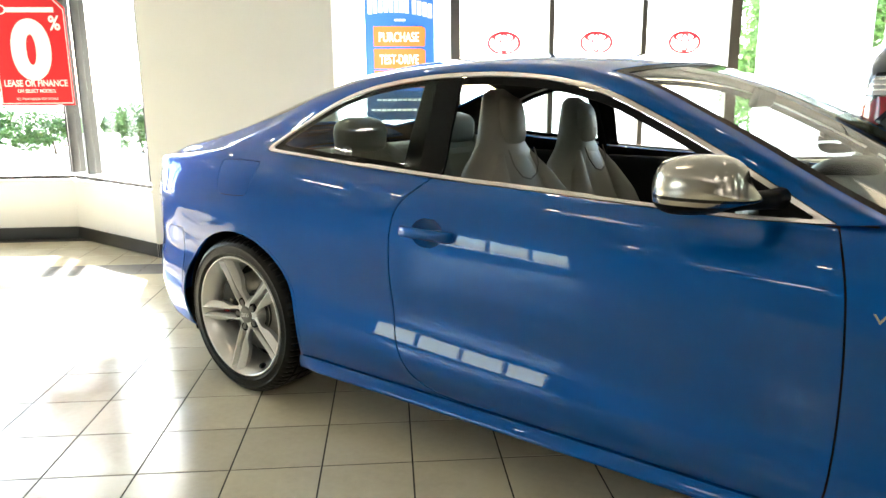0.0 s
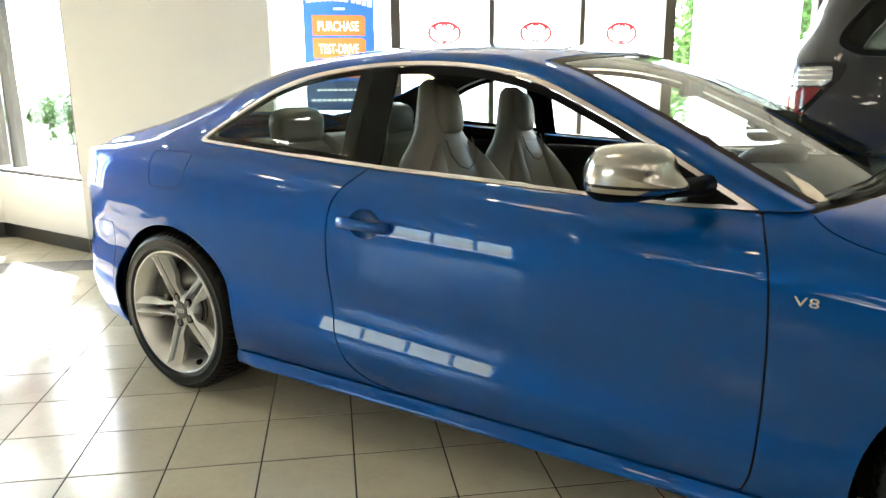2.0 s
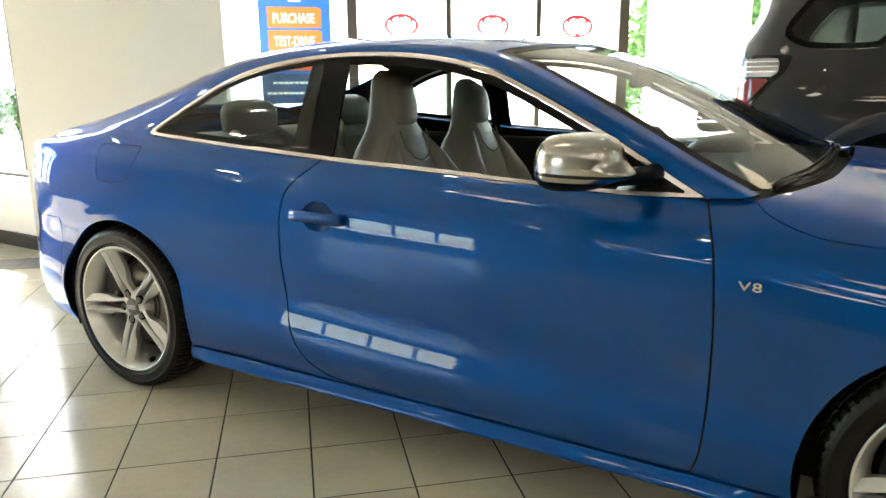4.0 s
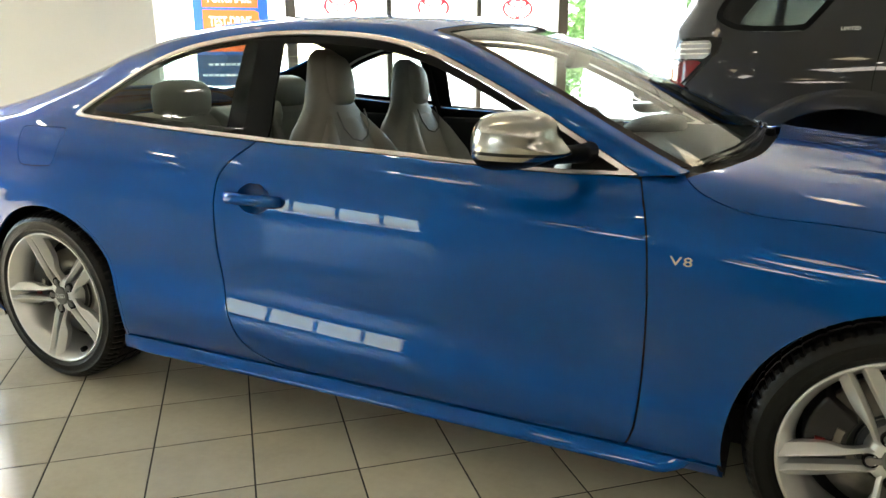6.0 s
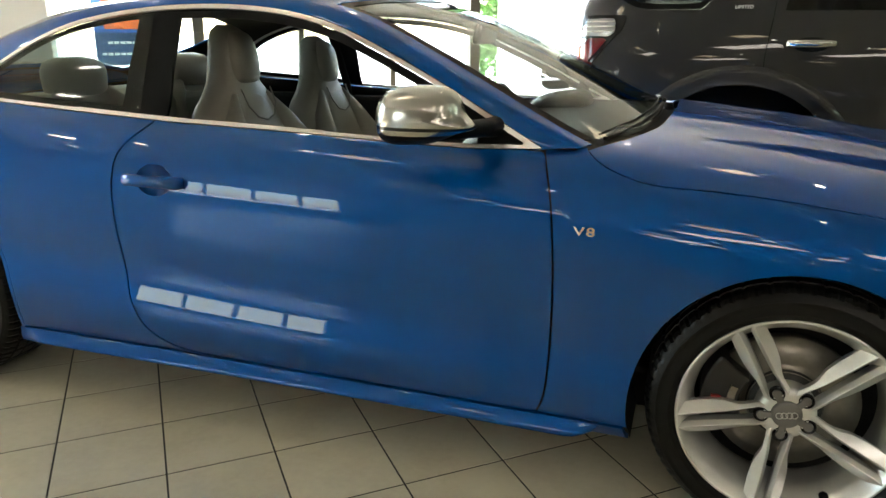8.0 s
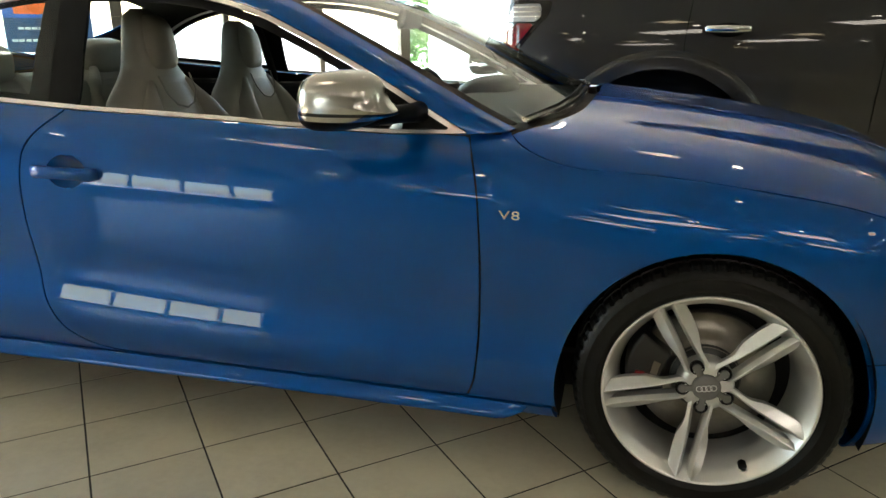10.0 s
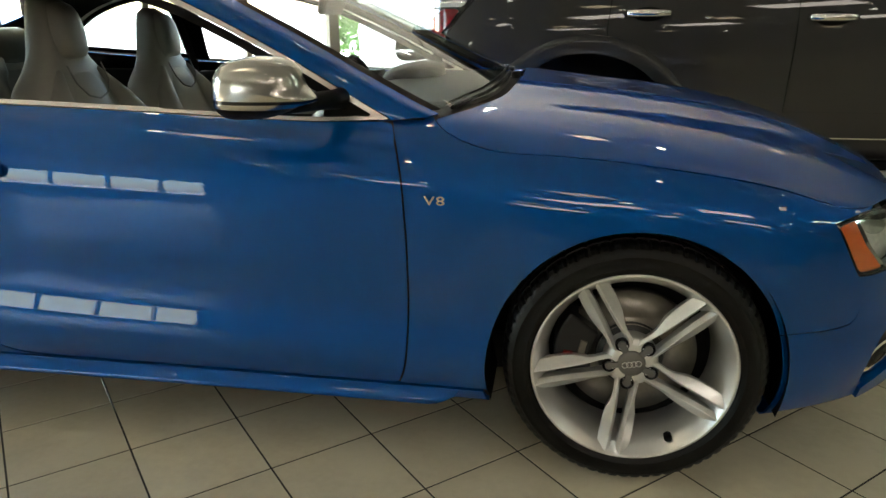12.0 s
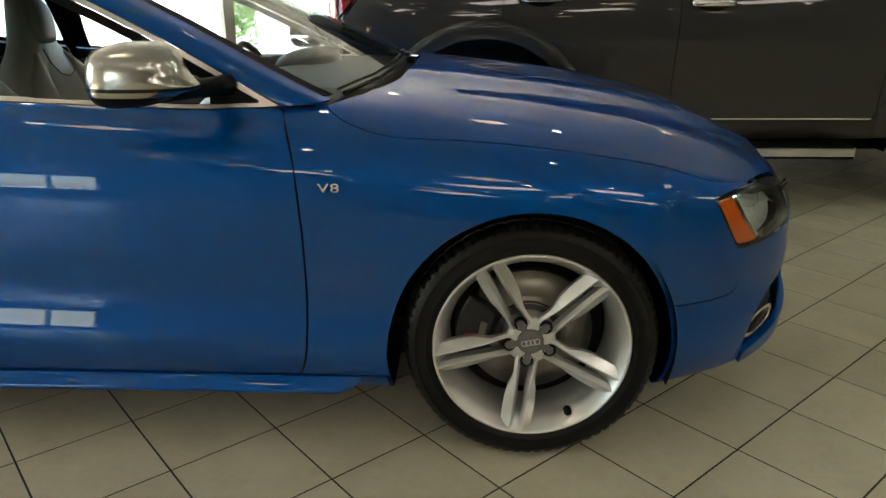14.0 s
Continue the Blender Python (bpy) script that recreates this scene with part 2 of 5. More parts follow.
def clipped(P, keep, flip=False, depth=0.0, offset=0.0):
    """A bmesh of the grid P (rows, cols, 3) where all fields in keep are positive; edges turn in by depth."""
    R, C = P.shape[:2]
    if offset:
        du = np.gradient(P, axis=1)
        dv = np.gradient(P, axis=0)
        nrm = np.cross(du, dv)
        nrm /= np.linalg.norm(nrm, axis=2, keepdims=True) + 1e-12
        P = P + nrm * offset
    F = np.stack(keep) if keep else np.ones((1, R, C))
    bm = bmesh.new()
    cache = {}

    def vert(p):
        key = (round(p[0], 5), round(p[1], 5), round(p[2], 5))
        v = cache.get(key)
        if v is None:
            v = cache[key] = bm.verts.new(p)
        return v
    q = np.stack([F[:, :-1, :-1], F[:, :-1, 1:], F[:, 1:, 1:], F[:, 1:, :-1]], -1)
    dead = (q < 0).all(-1).any(0)
    whole = (q >= 0).all(-1).all(0)
    for i, j in zip(*np.nonzero(~dead)):
        idx = ((i, j), (i, j + 1), (i + 1, j + 1), (i + 1, j))
        poly = [(P[a], F[:, a[0], a[1]]) for a in idx]
        if not whole[i, j]:
            for k in range(len(F)):
                res = []
                for (p, f), (p2, f2) in zip(poly, poly[1:] + poly[:1]):
                    if f[k] >= 0:
                        res.append((p, f))
                    if (f[k] >= 0) != (f2[k] >= 0):
                        t = f[k] / (f[k] - f2[k])
                        res.append((p + (p2 - p) * t, f + (f2 - f) * t))
                poly = res
                if len(poly) < 3:
                    break
            if len(poly) < 3:
                continue
        vs = []
        for p, _ in poly:
            v = vert(p)
            if v not in vs:
                vs.append(v)
        if len(vs) < 3:
            continue
        if flip:
            vs.reverse()
        try:
            bm.faces.new(vs)
        except ValueError:
            pass
    bm.normal_update()
    for f in bm.faces:
        f.smooth = True
    if depth:
        edges = [e for e in bm.edges if e.is_boundary]
        normals = {v: v.normal.copy() for e in edges for v in e.verts}
        r = bmesh.ops.extrude_edge_only(bm, edges=edges)
        new_v = [g for g in r["geom"] if isinstance(g, bmesh.types.BMVert)]
        old = {tuple(round(c, 6) for c in v.co): n for v, n in normals.items()}
        for v in new_v:
            v.co -= old.get(tuple(round(c, 6) for c in v.co), Vector((0, 0, 0))) * depth
        for e in edges:
            e.smooth = False
        for g in r["geom"]:
            if isinstance(g, bmesh.types.BMFace):
                g.smooth = False
    return bm


def tube(points, radius, seg=8, caps=True, closed_loop=False, flat=1.0, bm=None):
    """A swept round bar through points."""
    bm = bm or bmesh.new()
    pts = [Vector(p) for p in points]
    rings = []
    n = len(pts)
    up = Vector((0, 0, 1))
    for i, p in enumerate(pts):
        a = pts[i - 1] if (i or closed_loop) else p
        b = pts[(i + 1) % n] if (i < n - 1 or closed_loop) else p
        d = (b - a).normalized()
        s = d.cross(up)
        if s.length < 1e-3:
            s = d.cross(Vector((0, 1, 0)))
        s.normalize()
        t = s.cross(d).normalized()
        r = radius[i] if isinstance(radius, (list, tuple)) else radius
        rings.append([bm.verts.new(p + (s * math.cos(2 * math.pi * k / seg) * flat + t * math.sin(2 * math.pi * k / seg)) * r) for k in range(seg)])
    m = n if closed_loop else n - 1
    for i in range(m):
        A, B = rings[i], rings[(i + 1) % n]
        for k in range(seg):
            f = bm.faces.new((A[k], A[(k + 1) % seg], B[(k + 1) % seg], B[k]))
            f.smooth = True
    if caps and not closed_loop:
        bm.faces.new(rings[0][::-1])
        bm.faces.new(rings[-1])
    bmesh.ops.recalc_face_normals(bm, faces=bm.faces)
    return bm


def lathe(profile, seg=64, bm=None, m=None):
    """Turns a profile of (radius, offset) about the y axis."""
    bm = bm or bmesh.new()
    rings = []
    for r, o in profile:
        rings.append([bm.verts.new((r * math.cos(2 * math.pi * k / seg), o, r * math.sin(2 * math.pi * k / seg))) for k in range(seg)])
    made = [v for ring in rings for v in ring]
    for A, B in zip(rings, rings[1:]):
        for k in range(seg):
            f = bm.faces.new((A[k], A[(k + 1) % seg], B[(k + 1) % seg], B[k]))
            f.smooth = True
    bmesh.ops.recalc_face_normals(bm, faces=bm.faces)
    if m is not None:
        bmesh.ops.transform(bm, matrix=m, verts=made)
    return bm


def mirror_y(me):
    """A mesh mirrored in the plane y = 0."""
    bm = bmesh.new()
    bm.from_mesh(me)
    for v in bm.verts:
        v.co.y = -v.co.y
    bmesh.ops.reverse_faces(bm, faces=bm.faces)
    out = bpy.data.meshes.new(me.name)
    bm.to_mesh(out)
    bm.free()
    for mt in me.materials:
        out.materials.append(mt)
    return out




# ---------------------------------------------------------------- the showroom
H = 3.3


def room_part(name, bm, mat, label="", kind="structure", parent=None, category=""):
    ob = part(name, bm, mat, parent, label)
    if parent is None:
        ob.matrix_world = ROOM
        tagged(ob, kind=kind, category=category)
    return ob


def uv_box(u0, u1, v0, v1, z0, z1, bevel=0.0):
    return box_bm(u0, u1, v0, v1, z0, z1, bevel)


def wall_run(name, a, b, z0, z1, thick, mat):
    """A straight piece of wall from a to b in the plan, its inner face on that line."""
    a, b = Vector((*a, 0)), Vector((*b, 0))
    d = b - a
    m = Matrix.Translation(a) @ Matrix.Rotation(math.atan2(d.y, d.x), 4, "Z")
    bm = box_bm(0, d.length, 0, thick, z0, z1)
    bmesh.ops.transform(bm, matrix=m, verts=bm.verts)
    return room_part(name, bm, mat)


LEFT_A, LEFT_B, DIAG = (-7.0, 3.79), (-2.43, 3.79), (-1.50, 2.95)
SILL = 0.50
# glazed front: low walls with windows above
wall_run("wall_low_1", LEFT_A, LEFT_B, 0, SILL, 0.2, WHITEPAINT)
wall_run("wall_low_2", LEFT_B, DIAG, 0, SILL, 0.2, WHITEPAINT)
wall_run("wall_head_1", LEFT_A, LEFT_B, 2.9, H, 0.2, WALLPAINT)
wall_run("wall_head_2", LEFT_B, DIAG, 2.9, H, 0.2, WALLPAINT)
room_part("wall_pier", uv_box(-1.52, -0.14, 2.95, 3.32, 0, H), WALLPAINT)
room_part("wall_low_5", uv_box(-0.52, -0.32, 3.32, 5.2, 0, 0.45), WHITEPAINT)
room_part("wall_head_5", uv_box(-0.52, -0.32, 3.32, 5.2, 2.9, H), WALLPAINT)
room_part("wall_low_3", uv_box(-0.32, 8.0, 5.02, 5.2, 0, 0.45), WHITEPAINT)
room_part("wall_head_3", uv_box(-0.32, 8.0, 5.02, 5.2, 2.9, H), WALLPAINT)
room_part("wall_east", uv_box(8.0, 16.0, 5.0, 5.2, 0, H), TAUPE)
room_part("wall_end", uv_box(16.0, 16.2, -16, 5.2, 0, H), TAUPE)
room_part("wall_back", uv_box(-7.2, 16.2, -16.2, -16.0, 0, H), TAUPE)
# glazed side: the openings lie towards the front
room_part("wall_side_1", uv_box(-7.2, -7.0, -16.0, -3.85, 0, H), TAUPE)
room_part("wall_side_2", uv_box(-7.2, -7.0, -1.45, 3.99, 0, H), TAUPE)
room_part("wall_side_low", uv_box(-7.2, -7.0, -3.85, -1.45, 0, SILL), TAUPE)
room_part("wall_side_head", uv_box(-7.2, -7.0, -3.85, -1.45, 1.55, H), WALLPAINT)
room_part("ceiling", uv_box(-7.2, 16.2, -16.2, 5.2, H, H + 0.1), CEILING)
for a, b, off in ((LEFT_A, LEFT_B, 0), (LEFT_B, DIAG, 0)):
    va, vb = Vector((*a, 0)), Vector((*b, 0))
    d = vb - va
    m = Matrix.Translation(va) @ Matrix.Rotation(math.atan2(d.y, d.x), 4, "Z")
    bm = box_bm(0, d.length - 0.004, -0.012, -0.001, 0, 0.105, 0.003)
    bmesh.ops.transform(bm, matrix=m, verts=bm.verts)
    room_part("baseboard", bm, BASE)
    bm = box_bm(0, d.length - 0.01, -0.03, 0.12, SILL + 0.001, SILL + 0.02, 0.004)
    bmesh.ops.transform(bm, matrix=m, verts=bm.verts)
    room_part("trim_sill", bm, WHITEPAINT)
bm = uv_box(-1.5, -0.13, 2.937, 2.949, 0, 0.105, 0.003)
room_part("baseboard", bm, BASE)


def window(name, a, b, z0, z1, posts, label, thick_ends=True, rail=None):
    """A glazed bay between a and b in the plan: frame, posts at the given distances, and panes."""
    va, vb = Vector((*a, 0)), Vector((*b, 0))
    d = vb - va
    m = ROOM @ Matrix.Translation(va) @ Matrix.Rotation(math.atan2(d.y, d.x), 4, "Z")
    win = thing(name, m, label, "window", kind="structure")
    L = d.length
    part("frame_bottom", box_bm(0, L, 0.02, 0.10, z0, z0 + 0.025, 0.004), BRONZE, win)
    part("frame_top", box_bm(0, L, 0.02, 0.10, z1 - 0.05, z1, 0.004), BRONZE, win)
    ends = [p for p, _ in posts]
    for p, w in posts:
        part("mullion", box_bm(p - w / 2, p + w / 2, 0.0, 0.11, z0 + 0.05, z1 - 0.05, 0.005), BRONZE, win)
    for p, q in zip(ends, ends[1:]):
        g = part("pane", box_bm(p + 0.02, q - 0.02, 0.055, 0.061, z0 + 0.045, z1 - 0.045), GLASS, win)
        g.visible_shadow = False
    return win


window("window_1", LEFT_A, LEFT_B, SILL + 0.02, 2.9, [(0.05, 0.08), (1.0, 0.06), (2.0, 0.06), (3.0, 0.06), (3.86, 0.06), (4.56, 0.012)], "dark bronze aluminium shop window with clear panes")
window("window_2", LEFT_B, DIAG, SILL + 0.02, 2.9, [(0.012, 0.012), (0.27, 0.03), (1.22, 0.05)], "angled bronze aluminium shop window beside the pier")
window("window_3", (-0.32, 5.02), (8.0, 5.02), 0.45, 2.9, [(0.01, 0.012), (1.27, 0.10), (2.26, 0.055), (3.23, 0.055), (4.20, 0.115), (5.93, 0.06), (7.08, 0.06), (8.28, 0.08)], "long bronze aluminium shop front window")
window("window_5", (-0.32, 3.32), (-0.32, 5.02), 0.45, 2.9, [(0.03, 0.012), (1.67, 0.012)], "narrow return window beside the pier")
window("window_4", (-7.0, -3.85), (-7.0, -1.45), SILL, 1.55, [(0.03, 0.06), (0.6, 0.035), (1.2, 0.035), (1.8, 0.035), (2.37, 0.06)], "side shop window with bronze posts")

# tiled floor: grout bed below, tiles above
room_part("floor", uv_box(-7.2, 16.2, -16.2, 5.2, -0.12, -0.0014), GROUT)
T = 0.305


def tile_mesh(name, half, mat):
    bm = bmesh.new()
    o, i = half, half - 0.0012
    lo = [bm.verts.new((sx_ * o, sy_ * o, -0.006)) for sx_, sy_ in ((-1, -1), (1, -1), (1, 1), (-1, 1))]
    mid = [bm.verts.new((sx_ * o, sy_ * o, -0.0008)) for sx_, sy_ in ((-1, -1), (1, -1), (1, 1), (-1, 1))]
    hi = [bm.verts.new((sx_ * i, sy_ * i, 0)) for sx_, sy_ in ((-1, -1), (1, -1), (1, 1), (-1, 1))]
    for A, B in ((lo, mid), (mid, hi)):
        for k in range(4):
            bm.faces.new((A[k], A[(k + 1) % 4], B[(k + 1) % 4], B[k]))
    bm.faces.new(hi)
    me = mesh_of(name, bm)
    me.materials.append(mat)
    return me


TILE_ME, DARKTILE_ME = tile_mesh("tile", T / 2 - 0.0026, TILE), tile_mesh("tile", T / 2 - 0.0026, DARKTILE)
floor_ob = bpy.data.objects["floor"]
rest_v, rest_f = [], []
proto_v = [tuple(v.co) for v in TILE_ME.vertices]
proto_f = [tuple(p.vertices) for p in TILE_ME.polygons]
count = 0
for i in range(-23, 53):
    for j in range(-53, 17):
        u, v = (i + 0.5) * T, (j + 0.5) * T
        if v > 5.0 or (u < -1.5 and v > 3.8) or (u > 15.9):
            continue
        w = ROOM @ Vector((u, v, 0))
        dark = 8 <= j <= 8 and -14 <= i <= -5
        near = (-3.9 < w.x < 1.9 and -2.25 < w.y < -0.35) or (0.3 < w.x < 2.3 and -0.4 < w.y < 1.2)
        if dark or (near and count < 296):
            ob = new("tile", DARKTILE_ME if dark else TILE_ME)
            ob.parent = floor_ob
            ob.matrix_basis = Matrix.Translation((u, v, 0))
            count += 1
        else:
            k = len(rest_v)
            rest_v += [(a + u, b + v, c) for a, b, c in proto_v]
            rest_f += [tuple(q + k for q in f) for f in proto_f]
me = bpy.data.meshes.new("floor_tiles")
me.from_pydata(rest_v, [], rest_f)
me.materials.append(TILE)
ft = new("floor_tiles", me)
ft.matrix_world = ROOM
tagged(ft, "beige glossy porcelain floor tiles with dark joints", "floor tiles", kind="stuff")

# square light panels and small round down-lights in the ceiling
def glow(name, color, strength):
    m = bpy.data.materials.new(name)
    m.use_nodes = True
    b = m.node_tree.nodes["Principled BSDF"]
    b.inputs["Emission Color"].default_value = (*color, 1)
    b.inputs["Emission Strength"].default_value = strength
    return m


SPOTGLOW, PANELGLOW, TUBEGLOW, FILLGLOW = glow("spot_glow", (0.95, 0.90, 0.76), 3.6), glow("panel_glow", (1.0, 0.80, 0.50), 0.48), glow("tube_glow", (0.75, 1.0, 0.82), 2.5), glow("fill_glow", (1.0, 0.90, 0.78), 0.75)
RING_ME = mesh_of("rim", lathe([(0.055, 0.0), (0.07, -0.006), (0.075, 0.0)], 24))
DISC2_ME = mesh_of("diffuser", lathe([(0.0, 0.0), (0.056, 0.0)], 24))
for k, (u, v) in enumerate([(a, b) for a in (-5.2, -2.8, -0.4, 2.0, 4.4) for b in (-13.8, -11.5, -9.2, -6.9, -4.65, -2.35, -0.05, 2.25)] + [(-3.76, 0.34)]):
    dl = thing("down_light", ROOM @ pose(u, v, H - 0.004, 90), "round recessed warm ceiling down-light", "lamp", "ceiling down-lights")
    dl.scale = (2.2, 1, 2.2) if v == 0.34 else (1, 1, 1)
    part("rim", RING_ME, WHITEPAINT, dl)
    part("diffuser", DISC2_ME, SPOTGLOW, dl)
FRAME_ME = mesh_of("frame", box_bm(-0.22, 0.22, -0.22, 0.22, -0.012, 0.0, 0.004))
PANEL_ME = mesh_of("diffuser", box_bm(-0.195, 0.195, -0.195, 0.195, -0.016, -0.0125))
for u, v in [(-0.25, -0.38), (3.75, 0.35), (7.4, 0.35)] + [(a, b) for a in (-3.8, -0.22, 3.75, 7.4) for b in (-3.9, -7.1, -10.8)]:
    lp = thing("light_panel", ROOM @ pose(u, v, H), "square warm white ceiling light panel", "lamp", "ceiling light panels")
    lp.scale = (0.65, 0.65, 1) if v == 0.35 else (1, 1, 1)
    part("frame", FRAME_ME, WHITEPAINT, lp)
    part("diffuser", PANEL_ME, PANELGLOW, lp)
# wide glowing panels out of view, added to brighten the car's side and floor
WIDE_FRAME_ME = mesh_of("frame", box_bm(-0.66, 0.66, -0.36, 0.36, -0.012, 0.0, 0.004))
WIDE_ME = mesh_of("diffuser", box_bm(-0.62, 0.62, -0.32, 0.32, -0.016, -0.0125))
for u, v in [(a, b) for a in (-4.6, -1.4, 1.8) for b in (-5.5, -8.3)]:
    lp = thing("light_panel", ROOM @ pose(u, v, H), "unseen wide ceiling panel added as soft white fill light", "lamp", "wide ceiling light panels")
    part("frame", WIDE_FRAME_ME, WHITEPAINT, lp)
    part("diffuser", WIDE_ME, FILLGLOW, lp)
TUBE_ME = mesh_of("diffuser", box_bm(-0.6, 0.6, -0.04, 0.04, -0.05, -0.01, 0.01))
TUBE_BASE_ME = mesh_of("housing", box_bm(-0.62, 0.62, -0.05, 0.05, -0.012, 0.0, 0.003))
for u, v in ((6.2, -3.0), (9.0, -3.0), (6.2, -6.0), (9.0, -6.0)):
    lt = thing("tube_light", ROOM @ pose(u, v, H), "long greenish white ceiling tube light", "lamp", "ceiling tube lights")
    part("housing", TUBE_BASE_ME, WHITEPAINT, lt)
    part("diffuser", TUBE_ME, TUBEGLOW, lt)

# ---------------------------------------------------------------- the blue coupe
car = thing("coupe_car", None, "shiny blue metallic two-door coupe parked on beige tiles", "car")

# half width of the plan, from tail to nose
PLAN = curve([(-3.76, 0.0), (-3.755, 0.2), (-3.74, 0.36), (-3.7, 0.53), (-3.6, 0.685), (-3.5, 0.775), (-3.4, 0.838), (-3.3, 0.88), (-3.1, 0.915),
              (-2.75, 0.927), (-2.3, 0.912), (-1.4, 0.905), (-0.5, 0.912), (0.0, 0.922), (0.3, 0.89), (0.45, 0.832), (0.55, 0.775), (0.65, 0.7),
              (0.7, 0.655), (0.75, 0.59), (0.8, 0.48), (0.84, 0.33), (0.86, 0.18), (0.87, 0.0)])
BOTTOM = curve([(-3.76, 0.36), (-3.5, 0.24), (-3.1, 0.21), (-2.2, 0.2), (-0.4, 0.195), (0.35, 0.19), (0.6, 0.19), (0.87, 0.22)])
CREASE = curve([(-3.76, 0.52), (-3.1, 0.5), (-2.4, 0.45), (-1.9, 0.415), (-1.3, 0.385), (-0.6, 0.37), (0.0, 0.38), (0.87, 0.36)])
TORNADO = curve([(-3.76, 0.80), (-3.3, 0.845), (-2.75, 0.85), (-2.2, 0.835), (-1.6, 0.81), (-1.0, 0.785), (-0.5, 0.77), (0.0, 0.755), (0.4, 0.69), (0.7, 0.62), (0.87, 0.56)])
BELT_W = curve([(-3.76, 0.0), (-3.74, 0.3), (-3.7, 0.46), (-3.55, 0.69), (-3.3, 0.82), (-3.0, 0.832), (-2.63, 0.793), (-1.7, 0.785), (-0.63, 0.77), (-0.3, 0.765),
                (0.0, 0.76), (0.3, 0.73), (0.5, 0.67), (0.65, 0.58), (0.75, 0.47), (0.84, 0.26), (0.87, 0.0)])
BELT_Z = curve([(-3.76, 0.86), (-3.7, 0.915), (-3.3, 0.937), (-3.0, 0.966), (-2.63, 0.998), (-2.28, 0.975), (-2.0, 0.958), (-1.75, 0.944), (-1.33, 0.928), (-1.08, 0.917),
                (-0.86, 0.909), (-0.6, 0.905), (-0.3, 0.868), (0.0, 0.838), (0.3, 0.785), (0.5, 0.735), (0.65, 0.69), (0.78, 0.64), (0.87, 0.57)])
RAIL_W = curve([(-3.76, 0.0), (-3.74, 0.24), (-3.7, 0.38), (-3.55, 0.555), (-3.3, 0.655), (-3.0, 0.665), (-2.76, 0.65), (-2.55, 0.635), (-2.35, 0.62), (-1.75, 0.61),
                (-1.44, 0.625), (-1.24, 0.65), (-0.97, 0.70), (-0.6, 0.755), (-0.5, 0.765)])
RAIL_Z = curve([(-3.76, 0.87), (-3.7, 0.93), (-3.55, 0.965), (-3.3, 1.005), (-3.0, 1.052), (-2.76, 1.114), (-2.55, 1.188), (-2.35, 1.248), (-2.12, 1.288), (-1.75, 1.312),
                (-1.44, 1.3), (-1.24, 1.255), (-0.97, 1.135), (-0.6, 0.945), (-0.5, 0.9)])
TOP_Z = curve([(-3.76, 0.87), (-3.73, 0.935), (-3.7, 0.962), (-3.6, 0.982), (-3.4, 1.012), (-3.28, 1.05), (-3.1, 1.122), (-2.88, 1.212), (-2.65, 1.286), (-2.4, 1.334), (-2.1, 1.36),
               (-1.7, 1.369), (-1.35, 1.345), (-1.1, 1.29), (-0.82, 1.185), (-0.6, 1.085), (-0.3, 0.945), (-0.2, 0.9)])
SHIFT = curve([(-3.76, 0.0), (-1.9, 0.0), (-1.44, 0.06), (-1.0, 0.17), (-0.5, 0.23)])
HOOD_Z = curve([(-0.4, 0.978), (-0.3, 0.97), (-0.12, 0.95), (0.07, 0.928), (0.27, 0.898), (0.47, 0.85), (0.675, 0.768), (0.8, 0.69), (0.85, 0.62), (0.87, 0.57)])
# the bonnet's rear edge in plan, curving forward from the pillars
BACK_EDGE = lambda y: -0.335 - 0.195 * np.clip(np.abs(y) / 0.745, 0, 1.1) ** 3.2
HSHIFT = curve([(-0.66, 0.23), (-0.45, 0.18), (-0.2, 0.06), (0.05, 0.0), (0.87, 0.0)])


def low_rows(x):
    """The rows of the side, from the floor pan up to above the shoulder."""
    W, zb, zc, zt = PLAN(x), BOTTOM(x), CREASE(x), TORNADO(x)
    bw, bz = BELT_W(x), BELT_Z(x)
    f = np.clip((x + 0.75) / 0.75, 0, 1)  # the shoulder line rounds off over the front wheel
    f = f * f * (3 - 2 * f)
    sill = zb + (zc - zb) * 0.22
    rows = [(W * 0.78, zb + 0.005), (W * 0.955, zb), (W * 0.985, sill), (W * 1.000, zc - 0.022), (W * 0.9923, zc + 0.008), (W * 0.9846, zc + 0.038), (W * 0.9815, zc + (zt - zc) * 0.55),
            (W * (0.9745 - 0.002 * f), zt - 0.040 - 0.048 * f), (W * (0.9590 - 0.0155 * f), zt + 0.022 - 0.022 * f), (bw + (W * 0.95 - bw) * (0.68 - 0.17 * f), zt + 0.55 * (bz - zt) + 0.012)]
    return [np.stack([x, -w, z], -1) for w, z in rows]


